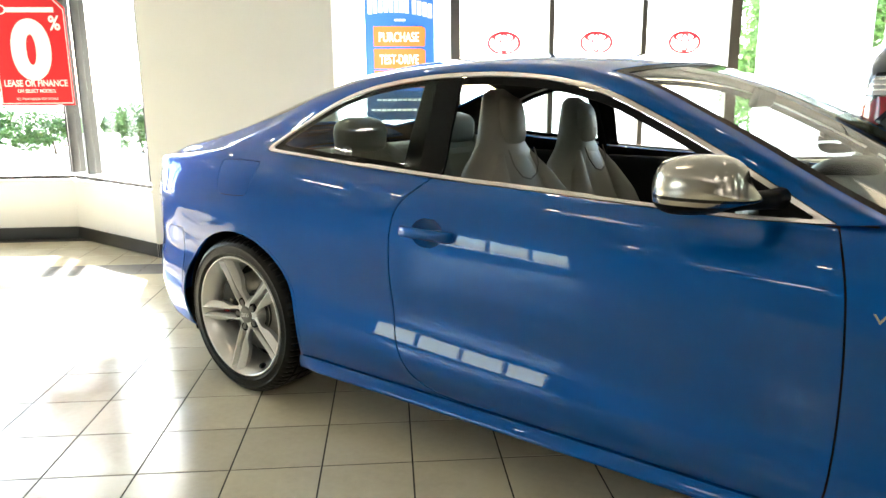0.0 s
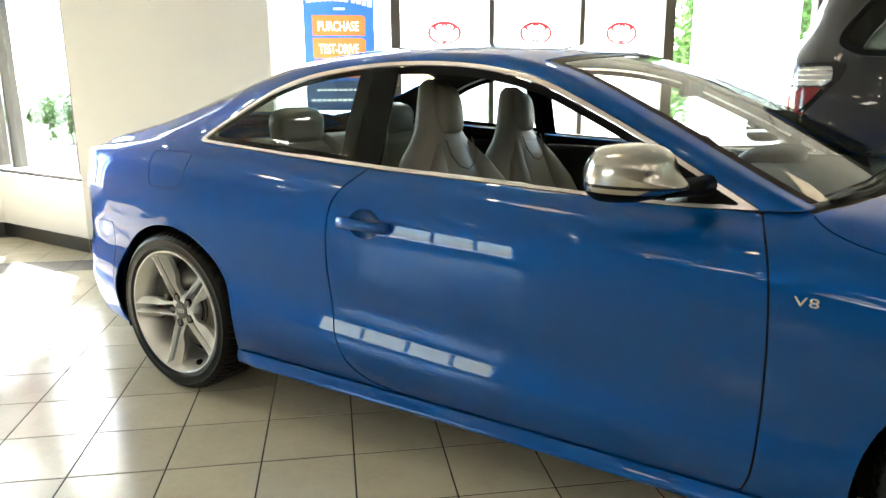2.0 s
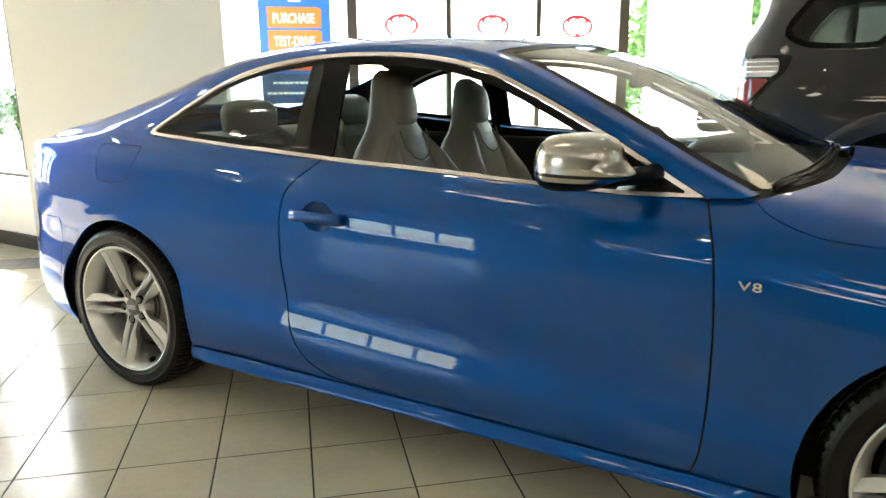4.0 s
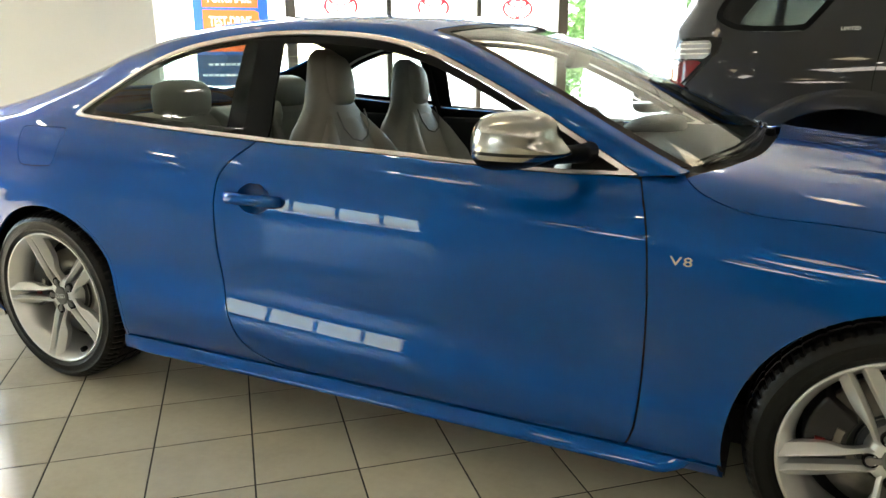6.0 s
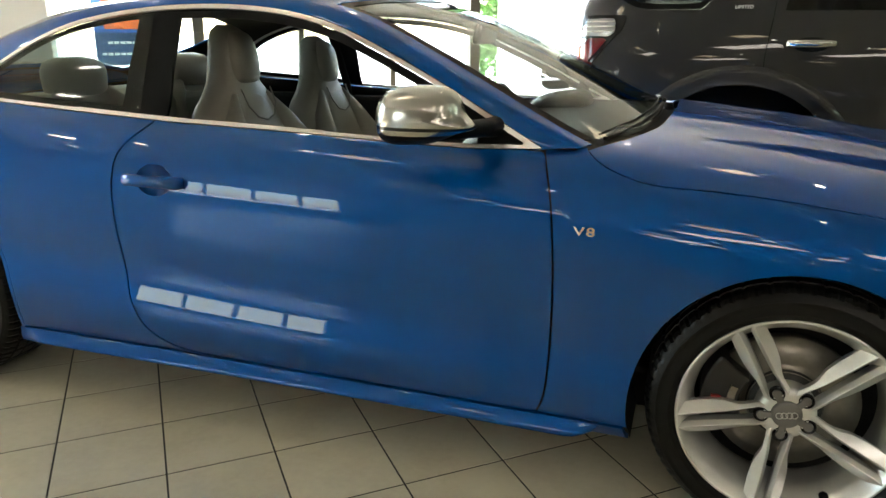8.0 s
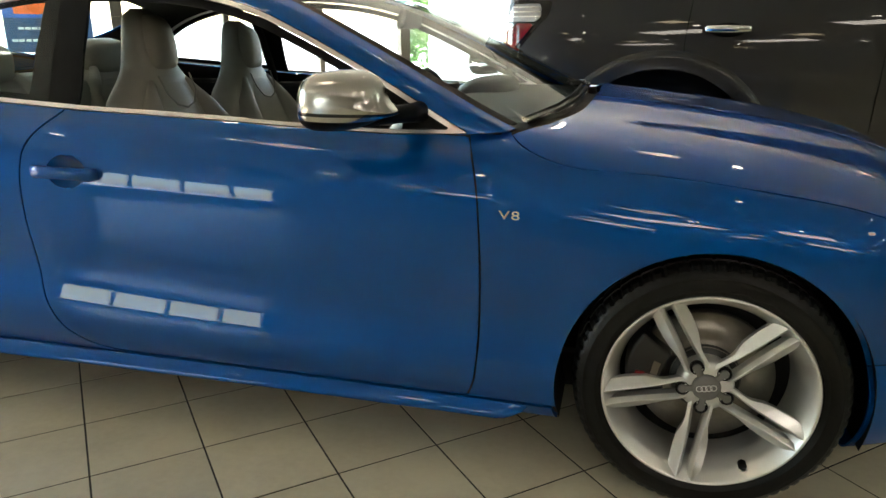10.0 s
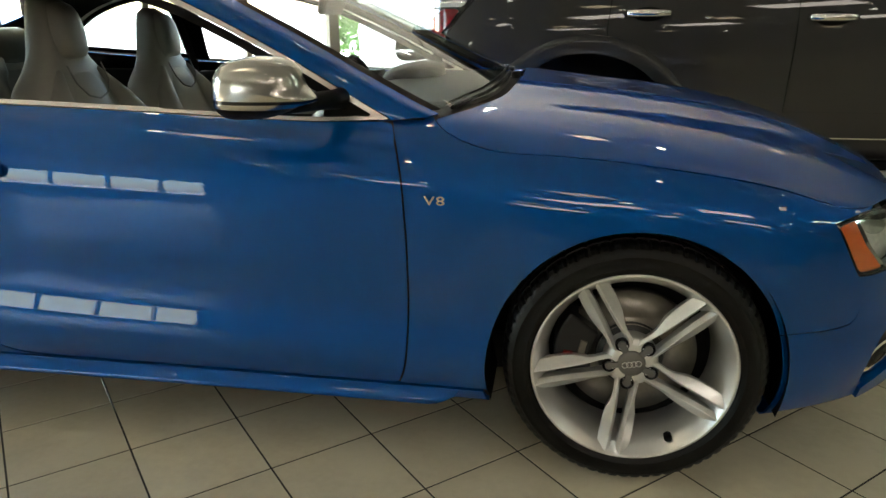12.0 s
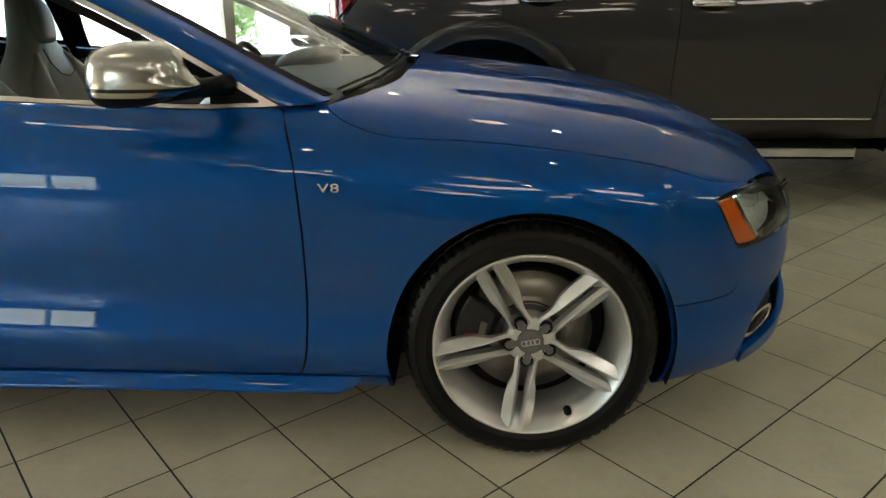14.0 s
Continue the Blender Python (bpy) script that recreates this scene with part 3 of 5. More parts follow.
def cabin_grid(per=7):
    x = np.concatenate([np.linspace(-3.76, -3.6, 26)[:-1], np.arange(-3.6, -0.499, 0.0125)])
    rows = low_rows(x)
    rows.append(np.stack([x, -BELT_W(x), BELT_Z(x)], -1))
    rw, rz, sh = RAIL_W(x), RAIL_Z(x), SHIFT(x)
    mid = np.stack([x, -(BELT_W(x) * 0.5 + rw * 0.5 + 0.014 * np.clip((rz - BELT_Z(x)) / 0.3, 0, 1)), BELT_Z(x) * 0.5 + rz * 0.5], -1)
    rows.append(mid)
    rows.append(np.stack([x, -rw, rz], -1))
    tz = TOP_Z(x + sh)
    inb = 0.05 * np.clip(rw / 0.3, 0, 1)
    rows.append(np.stack([x + sh * 0.09, -(rw - inb), rz + np.clip((tz - rz) * 0.25, 0, 0.032)], -1))
    rows.append(np.stack([x + sh * 0.40, -rw * 0.78, rz + 0.52 * (tz - rz)], -1))
    rows.append(np.stack([x + sh * 0.80, -rw * 0.42, rz + 0.86 * (tz - rz)], -1))
    rows.append(np.stack([x + sh, -rw * 0, tz], -1))
    return across(np.array(rows), per)


def nose_grid(per=7):
    x = np.concatenate([np.arange(-0.66, 0.7, 0.0125), np.linspace(0.7, 0.87, 30)])
    rows = low_rows(x)
    bw, bz, sh = BELT_W(x), BELT_Z(x), HSHIFT(x)
    rows.append(np.stack([x, -bw, bz], -1))
    tz = HOOD_Z(x + sh)
    rows.append(np.stack([x + sh * 0.30, -bw * 0.78, bz + 0.48 * (tz - bz)], -1))
    rows.append(np.stack([x + sh * 0.60, -bw * 0.53, bz + 0.74 * (tz - bz)], -1))
    rows.append(np.stack([x + sh * 0.72, -bw * 0.43, bz + 0.90 * (tz - bz)], -1))
    rows.append(np.stack([x + sh, -bw * 0, tz], -1))
    return across(np.array(rows), per)


CAB, CAB_S = cabin_grid()
NOSE, NOSE_S = nose_grid()
# the sheet swells out towards the wheel arches
for G, wx, swell in ((CAB, -2.751, 0.003),):
    d = np.clip(np.hypot(G[..., 0] - wx, G[..., 2] - 0.317) - 0.365, 0, 1)
    low = np.clip((0.80 - G[..., 2]) / 0.15, 0, 1) * np.clip((0.42 - np.abs(G[..., 0] - wx)) / 0.1 + 0.6, 0, 1)
    G[..., 1] -= swell * np.exp(-((d / 0.075) ** 2)) * low * np.clip(-G[..., 1] / 0.8, 0, 1)
BELT_ROW, RAIL_ROW = 10, 12

# outlines in side view
DOOR_LINE = closed([(-1.81, 1.05), (-1.81, 1.05), (-1.826, 0.956), (-1.906, 0.868), (-1.931, 0.79), (-1.936, 0.65), (-1.917, 0.48), (-1.895, 0.39), (-1.845, 0.31), (-1.76, 0.262), (-1.66, 0.245),
                    (-1.4, 0.241), (-1.0, 0.239), (-0.6, 0.237), (-0.6, 0.237), (-0.577, 0.31), (-0.571, 0.45), (-0.572, 0.62), (-0.583, 0.76), (-0.600, 0.84), (-0.627, 0.905), (-0.65, 0.95),
                    (-0.66, 1.05), (-0.66, 1.05)], 6)
DLO = closed([(-2.652, 1.008), (-2.624, 1.042), (-2.5, 1.122), (-2.376, 1.189), (-2.246, 1.234), (-2.118, 1.260), (-1.99, 1.276), (-1.87, 1.285), (-1.75, 1.288), (-1.64, 1.286),
              (-1.535, 1.279), (-1.435, 1.267), (-1.335, 1.247), (-1.238, 1.219), (-1.144, 1.18), (-1.054, 1.139), (-0.968, 1.097), (-0.888, 1.056), (-0.81, 1.013), (-0.735, 0.971),
              (-0.636, 0.917), (-0.636, 0.917), (-0.73, 0.913), (-0.86, 0.911), (-1.08, 0.919), (-1.33, 0.93), (-1.53, 0.938), (-1.75, 0.946), (-2.0, 0.960), (-2.28, 0.977), (-2.46, 0.990), (-2.6, 1.0)], 5)
FUEL = closed([(-2.868, 0.95), (-2.862, 0.90), (-2.848, 0.848), (-2.82, 0.832), (-2.70, 0.834), (-2.668, 0.85), (-2.650, 0.92), (-2.646, 0.952), (-2.67, 0.962), (-2.85, 0.962)], 5)
HANDLE_CUP = closed([(-1.840, 0.784), (-1.822, 0.818), (-1.780, 0.830), (-1.736, 0.819), (-1.714, 0.784), (-1.736, 0.748), (-1.780, 0.736), (-1.822, 0.750)], 5)
HEADLAMP = closed([(0.466, 0.684), (0.466, 0.684), (0.495, 0.632), (0.535, 0.562), (0.552, 0.549), (0.62, 0.547), (0.70, 0.558), (0.80, 0.578), (0.84, 0.60), (0.82, 0.635),
                   (0.72, 0.675), (0.64, 0.692), (0.56, 0.695)], 5)
FRONT_ARCH = lambda x, z: np.hypot(np.where(x < 0, x * (1 - 0.03 * np.clip((0.45 - z) / 0.25, 0, 1)), x), (z - 0.316)) - 0.364
REAR_ARCH = lambda x, z: np.hypot(x + 2.751, (z - 0.318)) - 0.366

GAP = 0.0026
cx, cz = CAB[..., 0], CAB[..., 2]
nx, nz = NOSE[..., 0], NOSE[..., 2]
cs = np.repeat(CAB_S[:, None], CAB.shape[1], 1)
ns = np.repeat(NOSE_S[:, None], NOSE.shape[1], 1)
c_door, c_dlo, c_fuel, c_cup = inside(DOOR_LINE, cx, cz), inside(DLO, cx, cz), inside(FUEL, cx, cz), inside(HANDLE_CUP, cx, cz)
n_door, n_lamp = inside(DOOR_LINE, nx, nz), inside(HEADLAMP, nx, nz)
c_dlo = np.where(cs > RAIL_ROW + 0.6, -1.0, c_dlo)
c_door = np.minimum(c_door, (BELT_ROW + 0.15 - cs) * 0.06)


def panel(name, P, keep, mat=None, depth=0.005, parent=None, label="", offset=0.0, both=True):
    """A panel of the right side, and its twin on the left."""
    bm = clipped(P, keep, depth=depth, offset=offset)
    ob = part(name, bm, mat or BLUE, parent or car, label)
    if both:
        part(name, mirror_y(ob.data), None, car if parent is None else parent, label)
    return ob


SILL_TOP = lambda x: BOTTOM(x) + 0.043
# where the glass of screen and rear window lie, by row and by station
station = np.repeat(CAB[:1, :, 0], CAB.shape[0], 0)
ws = np.minimum(np.minimum(cs - (RAIL_ROW + 1.0), station + 1.30), BACK_EDGE(CAB[..., 1]) - 0.035 - cx)
rw = np.minimum(cs - (RAIL_ROW + 0.8), np.minimum(-2.47 - station, station + 3.22))
deck = np.minimum(cs - (BELT_ROW + 0.9), -3.25 - station)
roof_f = np.minimum(cs - (RAIL_ROW + 0.8), np.minimum(-1.30 - station, station + 2.47))
tail_lamp = np.minimum(np.minimum(0.885 - cz, cz - 0.775), -3.36 - cx)
bumper_r = np.minimum(0.66 + 0.05 * (cx + 3.1) - cz, np.minimum(-3.12 - cx, 0 * cz + 1))

FOOT = lambda x: 0.9125 + 0.10 * (x + 0.636)  # the joint between pillar foot and wing
side = [REAR_ARCH(cx, cz), -GAP - c_dlo, -GAP - np.minimum(c_door, 1), -0.0026 - c_fuel, cz - SILL_TOP(cx), -0.001 - np.maximum(np.maximum(ws, rw), np.maximum(deck, roof_f)),
        -GAP - tail_lamp, -GAP - bumper_r, np.where(cs > BELT_ROW - 0.3, -0.50 - cx, -0.578 - cx), np.where(cx > -0.66, cz - FOOT(cx) - 0.0015, 1.0), np.where(station < -1.2, 1.0, RAIL_ROW + 1.0 - cs)]
quarter = panel("rear_quarter_panel", CAB, side + [np.where(cx > -0.66, np.where(cs > BELT_ROW - 0.3, 1.0, -1.0), 1.0)])
panel("bumper_rear", CAB, [bumper_r, REAR_ARCH(cx, cz), -tail_lamp - GAP])
panel("tail_lamp", CAB, [tail_lamp], REDLENS, label="red tail lamp lens")
panel("fuel_flap", CAB, [c_fuel], both=False, depth=0.008)
door = panel("door", CAB, [c_door - GAP, -GAP - c_dlo, -0.001 - c_cup, BELT_ROW + 0.4 - cs], both=False)
left_door = part("door", mirror_y(mesh_of("door", clipped(CAB, [c_door - GAP, -GAP - c_dlo, BELT_ROW + 0.4 - cs], depth=0.005))), BLUE, car)
panel("roof_panel", CAB, [roof_f - 0.001], depth=0.006)
panel("boot_lid", CAB, [deck - 0.002], depth=0.005)
wind = panel("windscreen_half", CAB, [ws - 0.002], CARGLASS, depth=0, offset=-0.003)
panel("rear_window_half", CAB, [rw - 0.002], CARGLASS, depth=0, offset=-0.003)
panel("side_sill", CAB, [SILL_TOP(cx) - 0.004 - cz, REAR_ARCH(cx, cz) - 0.01, cx + 2.75, -0.56 - cx], depth=0.02, offset=0.004)
panel("side_sill", NOSE, [SILL_TOP(nx) - 0.004 - nz, FRONT_ARCH(nx, nz) - 0.01, 0.1 - nx, nx + 0.56], depth=0.02, offset=0.004)
# a blade that stands out along the sill and tapers off before each wheel
bx = np.linspace(-2.40, -0.43, 90)
fade = np.clip((bx + 2.40) / 0.12, 0, 1) * np.clip((-0.43 - bx) / 0.07, 0, 1)
fade = fade * fade * (3 - 2 * fade)
top, bot, W_ = SILL_TOP(bx) - 0.006, BOTTOM(bx) - 0.008, PLAN(bx) * 0.984
tip = np.clip((-0.43 - bx) / 0.08, 0, 1) ** 0.5
blade_rows = [np.stack([bx, -(W_ + o * fade), top + (z - top) * tip], -1) for o, z in ((0.003, top), (0.006, top - 0.003), (0.018, bot + 0.016), (0.0215, bot + 0.010), (0.0205, bot + 0.003), (0.012, bot - 0.003), (-0.04, bot - 0.002))]
for mirror in (False, True):
    bm = bmesh.new()
    vs = [[bm.verts.new((p[0], -p[1] if mirror else p[1], p[2])) for p in row] for row in blade_rows]
    for A, B in zip(vs, vs[1:]):
        for k in range(len(bx) - 1):
            bm.faces.new((A[k], A[k + 1], B[k + 1], B[k])).smooth = True
    bmesh.ops.recalc_face_normals(bm, faces=bm.faces)
    part("sill_blade", bm, BLUE, car)

# the nose: wing, bonnet, bumper
HOODLINE = closed([(-0.545, 0.935), (-0.545, 0.935), (-0.50, 0.897), (-0.44, 0.87), (-0.35, 0.848), (-0.2, 0.839), (-0.06, 0.828), (0.08, 0.811), (0.22, 0.788), (0.33, 0.764), (0.42, 0.736), (0.50, 0.712), (0.58, 0.702), (0.66, 0.694), (0.73, 0.678), (0.80, 0.648),
                   (0.9, 0.62), (0.9, 0.62), (0.9, 1.2), (0.9, 1.2), (-0.7, 1.2), (-0.7, 1.2), (-0.55, 0.95), (-0.55, 0.95)], 5)
n_hood = inside(HOODLINE, nx, nz)
n_hood = np.where(ns > 11.2, np.maximum(n_hood, 0.02), n_hood)
split = curve([(0.3, 0.422), (0.385, 0.420), (0.465, 0.417), (0.54, 0.422), (0.562, 0.45), (0.575, 0.52), (0.9, 0.55)])
n_bump = np.minimum(split(nx) - nz, nx - 0.33)
n_bump = np.maximum(n_bump, np.minimum(nx - 0.565, 0.70 - nz))
n_sill = nz - SILL_TOP(nx)
hood_back = nx - BACK_EDGE(NOSE[..., 1])
wing = panel("front_wing", NOSE, [FRONT_ARCH(nx, nz), -GAP - n_door, -0.0009 - n_hood, np.where(nx > 0.555, 0.0, -GAP) - n_bump, -0.003 - n_lamp, np.where(nx < 0.2, n_sill, 1.0), nx + 0.64, 11.2 - ns, np.where(nx < -0.515, FOOT(nx) - 0.0015 - nz, 1.0)])
panel("bonnet", NOSE, [n_hood - 0.0009, hood_back - 0.004, -0.003 - n_lamp], depth=0.005)
GRILLE = np.minimum(np.minimum(nz - 0.22, 0.60 - nz), 0.36 + NOSE[..., 1])
FOG = closed([(0.602, 0.248), (0.613, 0.29), (0.64, 0.345), (0.69, 0.395), (0.75, 0.428), (0.80, 0.42), (0.80, 0.33), (0.74, 0.29), (0.68, 0.262), (0.63, 0.24)], 5)
n_fog = inside(FOG, nx, nz)
bump = panel("bumper_front", NOSE, [n_bump, FRONT_ARCH(nx, nz), -0.003 - n_lamp, -0.002 - n_fog, -n_hood - GAP, -GRILLE])
panel("air_intake", NOSE, [n_fog], BLACK, depth=0, offset=-0.03, parent=None)
n_lip = np.minimum(np.minimum(0.234 + 0.42 * (nx - 0.6) - nz, nz - 0.192 - 0.28 * (nx - 0.6)), nx - 0.60)
panel("bumper_lip", NOSE, [n_lip], depth=0.02, offset=0.011)
panel("grille_backing", NOSE, [GRILLE], BLACK, depth=0, offset=-0.02)


# ---------------------------------------------------------------- coupe: linings, trim and glass
def normals_of(P):
    n = np.cross(np.gradient(P, axis=1), np.gradient(P, axis=0))
    return n / (np.linalg.norm(n, axis=2, keepdims=True) + 1e-12)


CAB_N = normals_of(CAB)
glassy = np.maximum(np.maximum(ws, rw), c_dlo)
panel("cabin_lining", CAB, [cs - BELT_ROW + 0.2, -0.002 - glassy, -deck], LINING, depth=0, offset=-0.016)
panel("inner_shell", CAB, [BELT_ROW - cs, -0.004 - c_cup, REAR_ARCH(cx, cz) - 0.002, cx + 3.55, cz - 0.2], BLACK, depth=0, offset=-0.0075)
panel("inner_shell", NOSE, [11.2 - ns, FRONT_ARCH(nx, nz) - 0.002, 0.42 - nx, nz - 0.2, nx + 0.6], BLACK, depth=0, offset=-0.0075)

trim_w = np.where(cz - BELT_Z(cx) < 0.02, 0.009, 0.0125)
panel("window_trim", CAB, [c_dlo, trim_w - c_dlo], CHROME, depth=0.006, offset=0.002, label="satin chrome window surround")
panel("window_seal", CAB, [c_dlo - 0.013, 0.036 - c_dlo, cz - BELT_Z(cx) - 0.05, cx + 1.86], BLACK, depth=0.004, offset=-0.007)
b_pillar = np.minimum(np.minimum(cx + 1.955 + 0.10 * (1.25 - cz) * 0.6, -1.80 - cx), c_dlo - 0.011)
panel("door_pillar", CAB, [b_pillar], BLACK, depth=0.01, offset=-0.006, label="black pillar behind the door window", both=False)
part("door_pillar", mirror_y(mesh_of("door_pillar", clipped(CAB, [b_pillar, -1.865 - cx], depth=0.01, offset=-0.006))), BLACK, car)
panel("quarter_window", CAB, [c_dlo - 0.011, -1.90 - cx], SMOKEGLASS, depth=0, offset=-0.005, label="dark tinted fixed side window")
panel("quarter_seal", CAB, [c_dlo - 0.011, 0.030 - c_dlo, -1.9 - cx], BLACK, depth=0, offset=-0.007)
panel("mirror_base", CAB, [c_dlo - 0.012, cx + 0.81], BLACK, depth=0.01, offset=-0.004, label="black corner panel carrying the mirror", both=False)
part("mirror_base", mirror_y(mesh_of("mirror_base", clipped(CAB, [c_dlo - 0.012, cx + 0.72], depth=0.01, offset=-0.004))), BLACK, car)

# the screen's black edge, and the scuttle below it with its wipers
panel("screen_band", CAB, [ws - 0.001, np.maximum(0.24 - (cs - RAIL_ROW - 1.0), 0.03 - (station + 1.30))], BLACK, depth=0.003, offset=-0.0012)
sc = bmesh.new()
sc_rows = []
for back, drop in ((-0.06, -0.020), (-0.09, -0.016), (-0.02, -0.026), (0.025, -0.034)):
    sc_rows.append([sc.verts.new((BACK_EDGE(y) + back, y, 0.968 - 0.062 * (abs(y) / 0.75) ** 2 + drop)) for y in np.linspace(-0.75, 0.75, 41)])
sc_rows[0], sc_rows[1] = sc_rows[1], sc_rows[0]
for A, B in zip(sc_rows, sc_rows[1:]):
    for k in range(40):
        sc.faces.new((A[k], A[k + 1], B[k + 1], B[k])).smooth = True
part("scuttle", sc, BLACK, car, "black plastic scuttle panel")
c_lip = REAR_ARCH(cx, cz)
panel("arch_lip", CAB, [c_lip - 0.0005, 0.014 - c_lip, cz - 0.215], depth=0.003, offset=0.0008)

# handle in its cup
depth_in = 0.030 * np.sqrt(np.clip(c_cup / 0.05, 0, 1))
cup_grid = CAB - CAB_N * depth_in[..., None]
part("handle_cup", clipped(cup_grid, [c_cup + 0.001]), BLUE, door)
rim_line = np.minimum(c_cup + 0.0035, 0.001 - c_cup)
part("cup_rim", clipped(CAB, [rim_line], depth=0.004, offset=0.0022), BLUE, door)
hb = bmesh.new()
tube([(-1.882, -0.886, 0.781), (-1.868, -0.902, 0.784), (-1.83, -0.912, 0.786), (-1.77, -0.915, 0.786), (-1.72, -0.911, 0.785), (-1.686, -0.902, 0.783), (-1.670, -0.886, 0.782)],
     [0.016, 0.020, 0.0185, 0.0175, 0.0185, 0.020, 0.016], 14, flat=0.55, bm=hb)
part("door_handle", hb, BLUE, door, "blue painted bar handle")


def pillow(outline, y0, bulge, n=8, power=2.0):
    """Rings from an outline in x and z, swelling towards -y: an array (rings, points, 3)."""
    c = outline.mean(0)
    out = []
    for k in range(n + 1):
        r = math.sin(math.pi / 2 * (1 - k / n))
        p = c + (outline - c) * r
        h = bulge * max(1 - r**power, 0) ** 0.5
        out.append(np.stack([p[:, 0], np.full(len(p), y0 - h), p[:, 1]], -1))
    a = np.array(out)
    return np.concatenate([a, a[:, :1]], 1)


# door mirror
MO = closed([(-1.003, 0.985), (-0.999, 1.032), (-0.975, 1.066), (-0.922, 1.082), (-0.86, 1.085), (-0.82, 1.078), (-0.792, 1.058), (-0.777, 1.02), (-0.756, 0.994), (-0.761, 0.984), (-0.80, 0.972),
             (-0.85, 0.952), (-0.9, 0.943), (-0.96, 0.942), (-0.992, 0.957)], 5)
MG = pillow(MO, -0.965, 0.085, 12, 3.0)
MZ = MG[..., 2]
mirror = part("door_mirror", clipped(MG, [MZ - 0.991], flip=True), BRUSHED, car, "brushed aluminium door mirror cap")
part("mirror_indicator", clipped(MG, [MZ - 0.983, 0.9912 - MZ], flip=True), GLOSSBLACK, mirror)
part("mirror_rim", clipped(MG, [MZ - 0.971, 0.9832 - MZ], flip=True), BRUSHED, mirror)
part("mirror_foot", clipped(MG, [0.9712 - MZ], flip=True), BLACK, mirror, "black lower mirror casing")
back = bmesh.new()
ring = [back.verts.new((x, -0.965, z)) for x, z in MO]
back.faces.new(ring)
part("mirror_back", back, BLACK, mirror)
arm = bmesh.new()
tube([(-0.85, -0.965, 0.972), (-0.81, -0.89, 0.972), (-0.78, -0.80, 0.968), (-0.765, -0.75, 0.966)], [0.02, 0.022, 0.024, 0.028], 12, bm=arm)
part("mirror_arm", arm, BLACK, mirror)
far_mirror = part("door_mirror", mirror_y(mirror.data), BRUSHED, car, "brushed aluminium door mirror cap")
part("mirror_foot", mirror_y(mesh_of("mirror_foot", clipped(MG, [0.981 - MZ], flip=True))), BLACK, far_mirror)
part("mirror_arm", mirror_y(bpy.data.meshes["mirror_arm"]), BLACK, far_mirror)

# head lamps: clear lens, orange side reflector, bright bowl
lens = panel("headlamp_lens", NOSE, [n_lamp], GLASS, depth=0, offset=-0.001, label="clear headlamp lens")
orange_line = nx - (0.466 + 0.55 * (0.684 - nz)) - 0.066 - 0.35 * np.clip(0.62 - nz, 0, 1)
panel("side_reflector", NOSE, [n_lamp - 0.006, -orange_line], ORANGE, depth=0.006, offset=-0.012, label="orange side reflector")
panel("lamp_housing", NOSE, [n_lamp + 0.01], mottle(material("lamp_silver", (0.78, 0.77, 0.74), 0.28, 0.4), 60, 0.25), depth=0, offset=-0.06)
panel("lamp_bezel", NOSE, [n_lamp - 0.004, orange_line, 0.012 - orange_line], BRIGHT, depth=0.03, offset=-0.012)
panel("lamp_bezel", NOSE, [n_lamp, 0.008 - n_lamp], GLOSSBLACK, depth=0.03, offset=-0.006)
for sy in (-1, 1):
    for (x, y, z, r) in ((0.605, -0.635, 0.648, 0.046), (0.70, -0.53, 0.645, 0.042)):
        b = lathe([(r, -0.03), (r * 1.02, -0.01), (r * 0.9, 0.0), (r * 0.62, 0.035), (r * 0.3, 0.055), (0.002, 0.06)], 32)
        bmesh.ops.transform(b, matrix=pose(x, sy * -y * -1 if sy < 0 else -y, z, 0, 0, 50 if sy < 0 else 130), verts=b.verts)
        part("lamp_bowl", b, BRIGHT, car, "bright reflector bowl")
        s = bmesh.new()
        bmesh.ops.create_uvsphere(s, u_segments=24, v_segments=12, radius=r * 0.55, matrix=pose(x, y if sy < 0 else -y, z))
        for f in s.faces:
            f.smooth = True
        part("lamp_projector", s, GLASS, car)

# the bright ring in the lower intake
FR = closed([(0.657 + 0.048 * math.cos(a) + 0.030 * math.sin(a), 0.308 + 0.038 * math.sin(a)) for a in np.linspace(0, 2 * math.pi, 17)[:-1]], 3)
n_ring = inside(FR, nx, nz)
panel("fog_lamp_ring", NOSE, [n_ring, 0.009 - n_ring], BRIGHT, depth=0.02, offset=-0.004, label="chrome ring round the fog lamp")
panel("fog_lamp", NOSE, [n_ring - 0.006], GLOSSBLACK, depth=0, offset=-0.018)

# engine badge on the wing
txt = bpy.data.curves.new("badge", "FONT")
txt.body, txt.size, txt.extrude, txt.bevel_depth, txt.space_character = "V8", 0.031, 0.0016, 0.0004, 1.12
badge = new("badge", txt)
txt.materials.append(BRIGHT)
badge.matrix_world = pose(-0.524, -0.9065, 0.733, 90, 0, 0) @ Matrix.Diagonal((1.45, 1, 1, 1))
badge.parent = car
badge["label"] = "raised chrome engine badge"

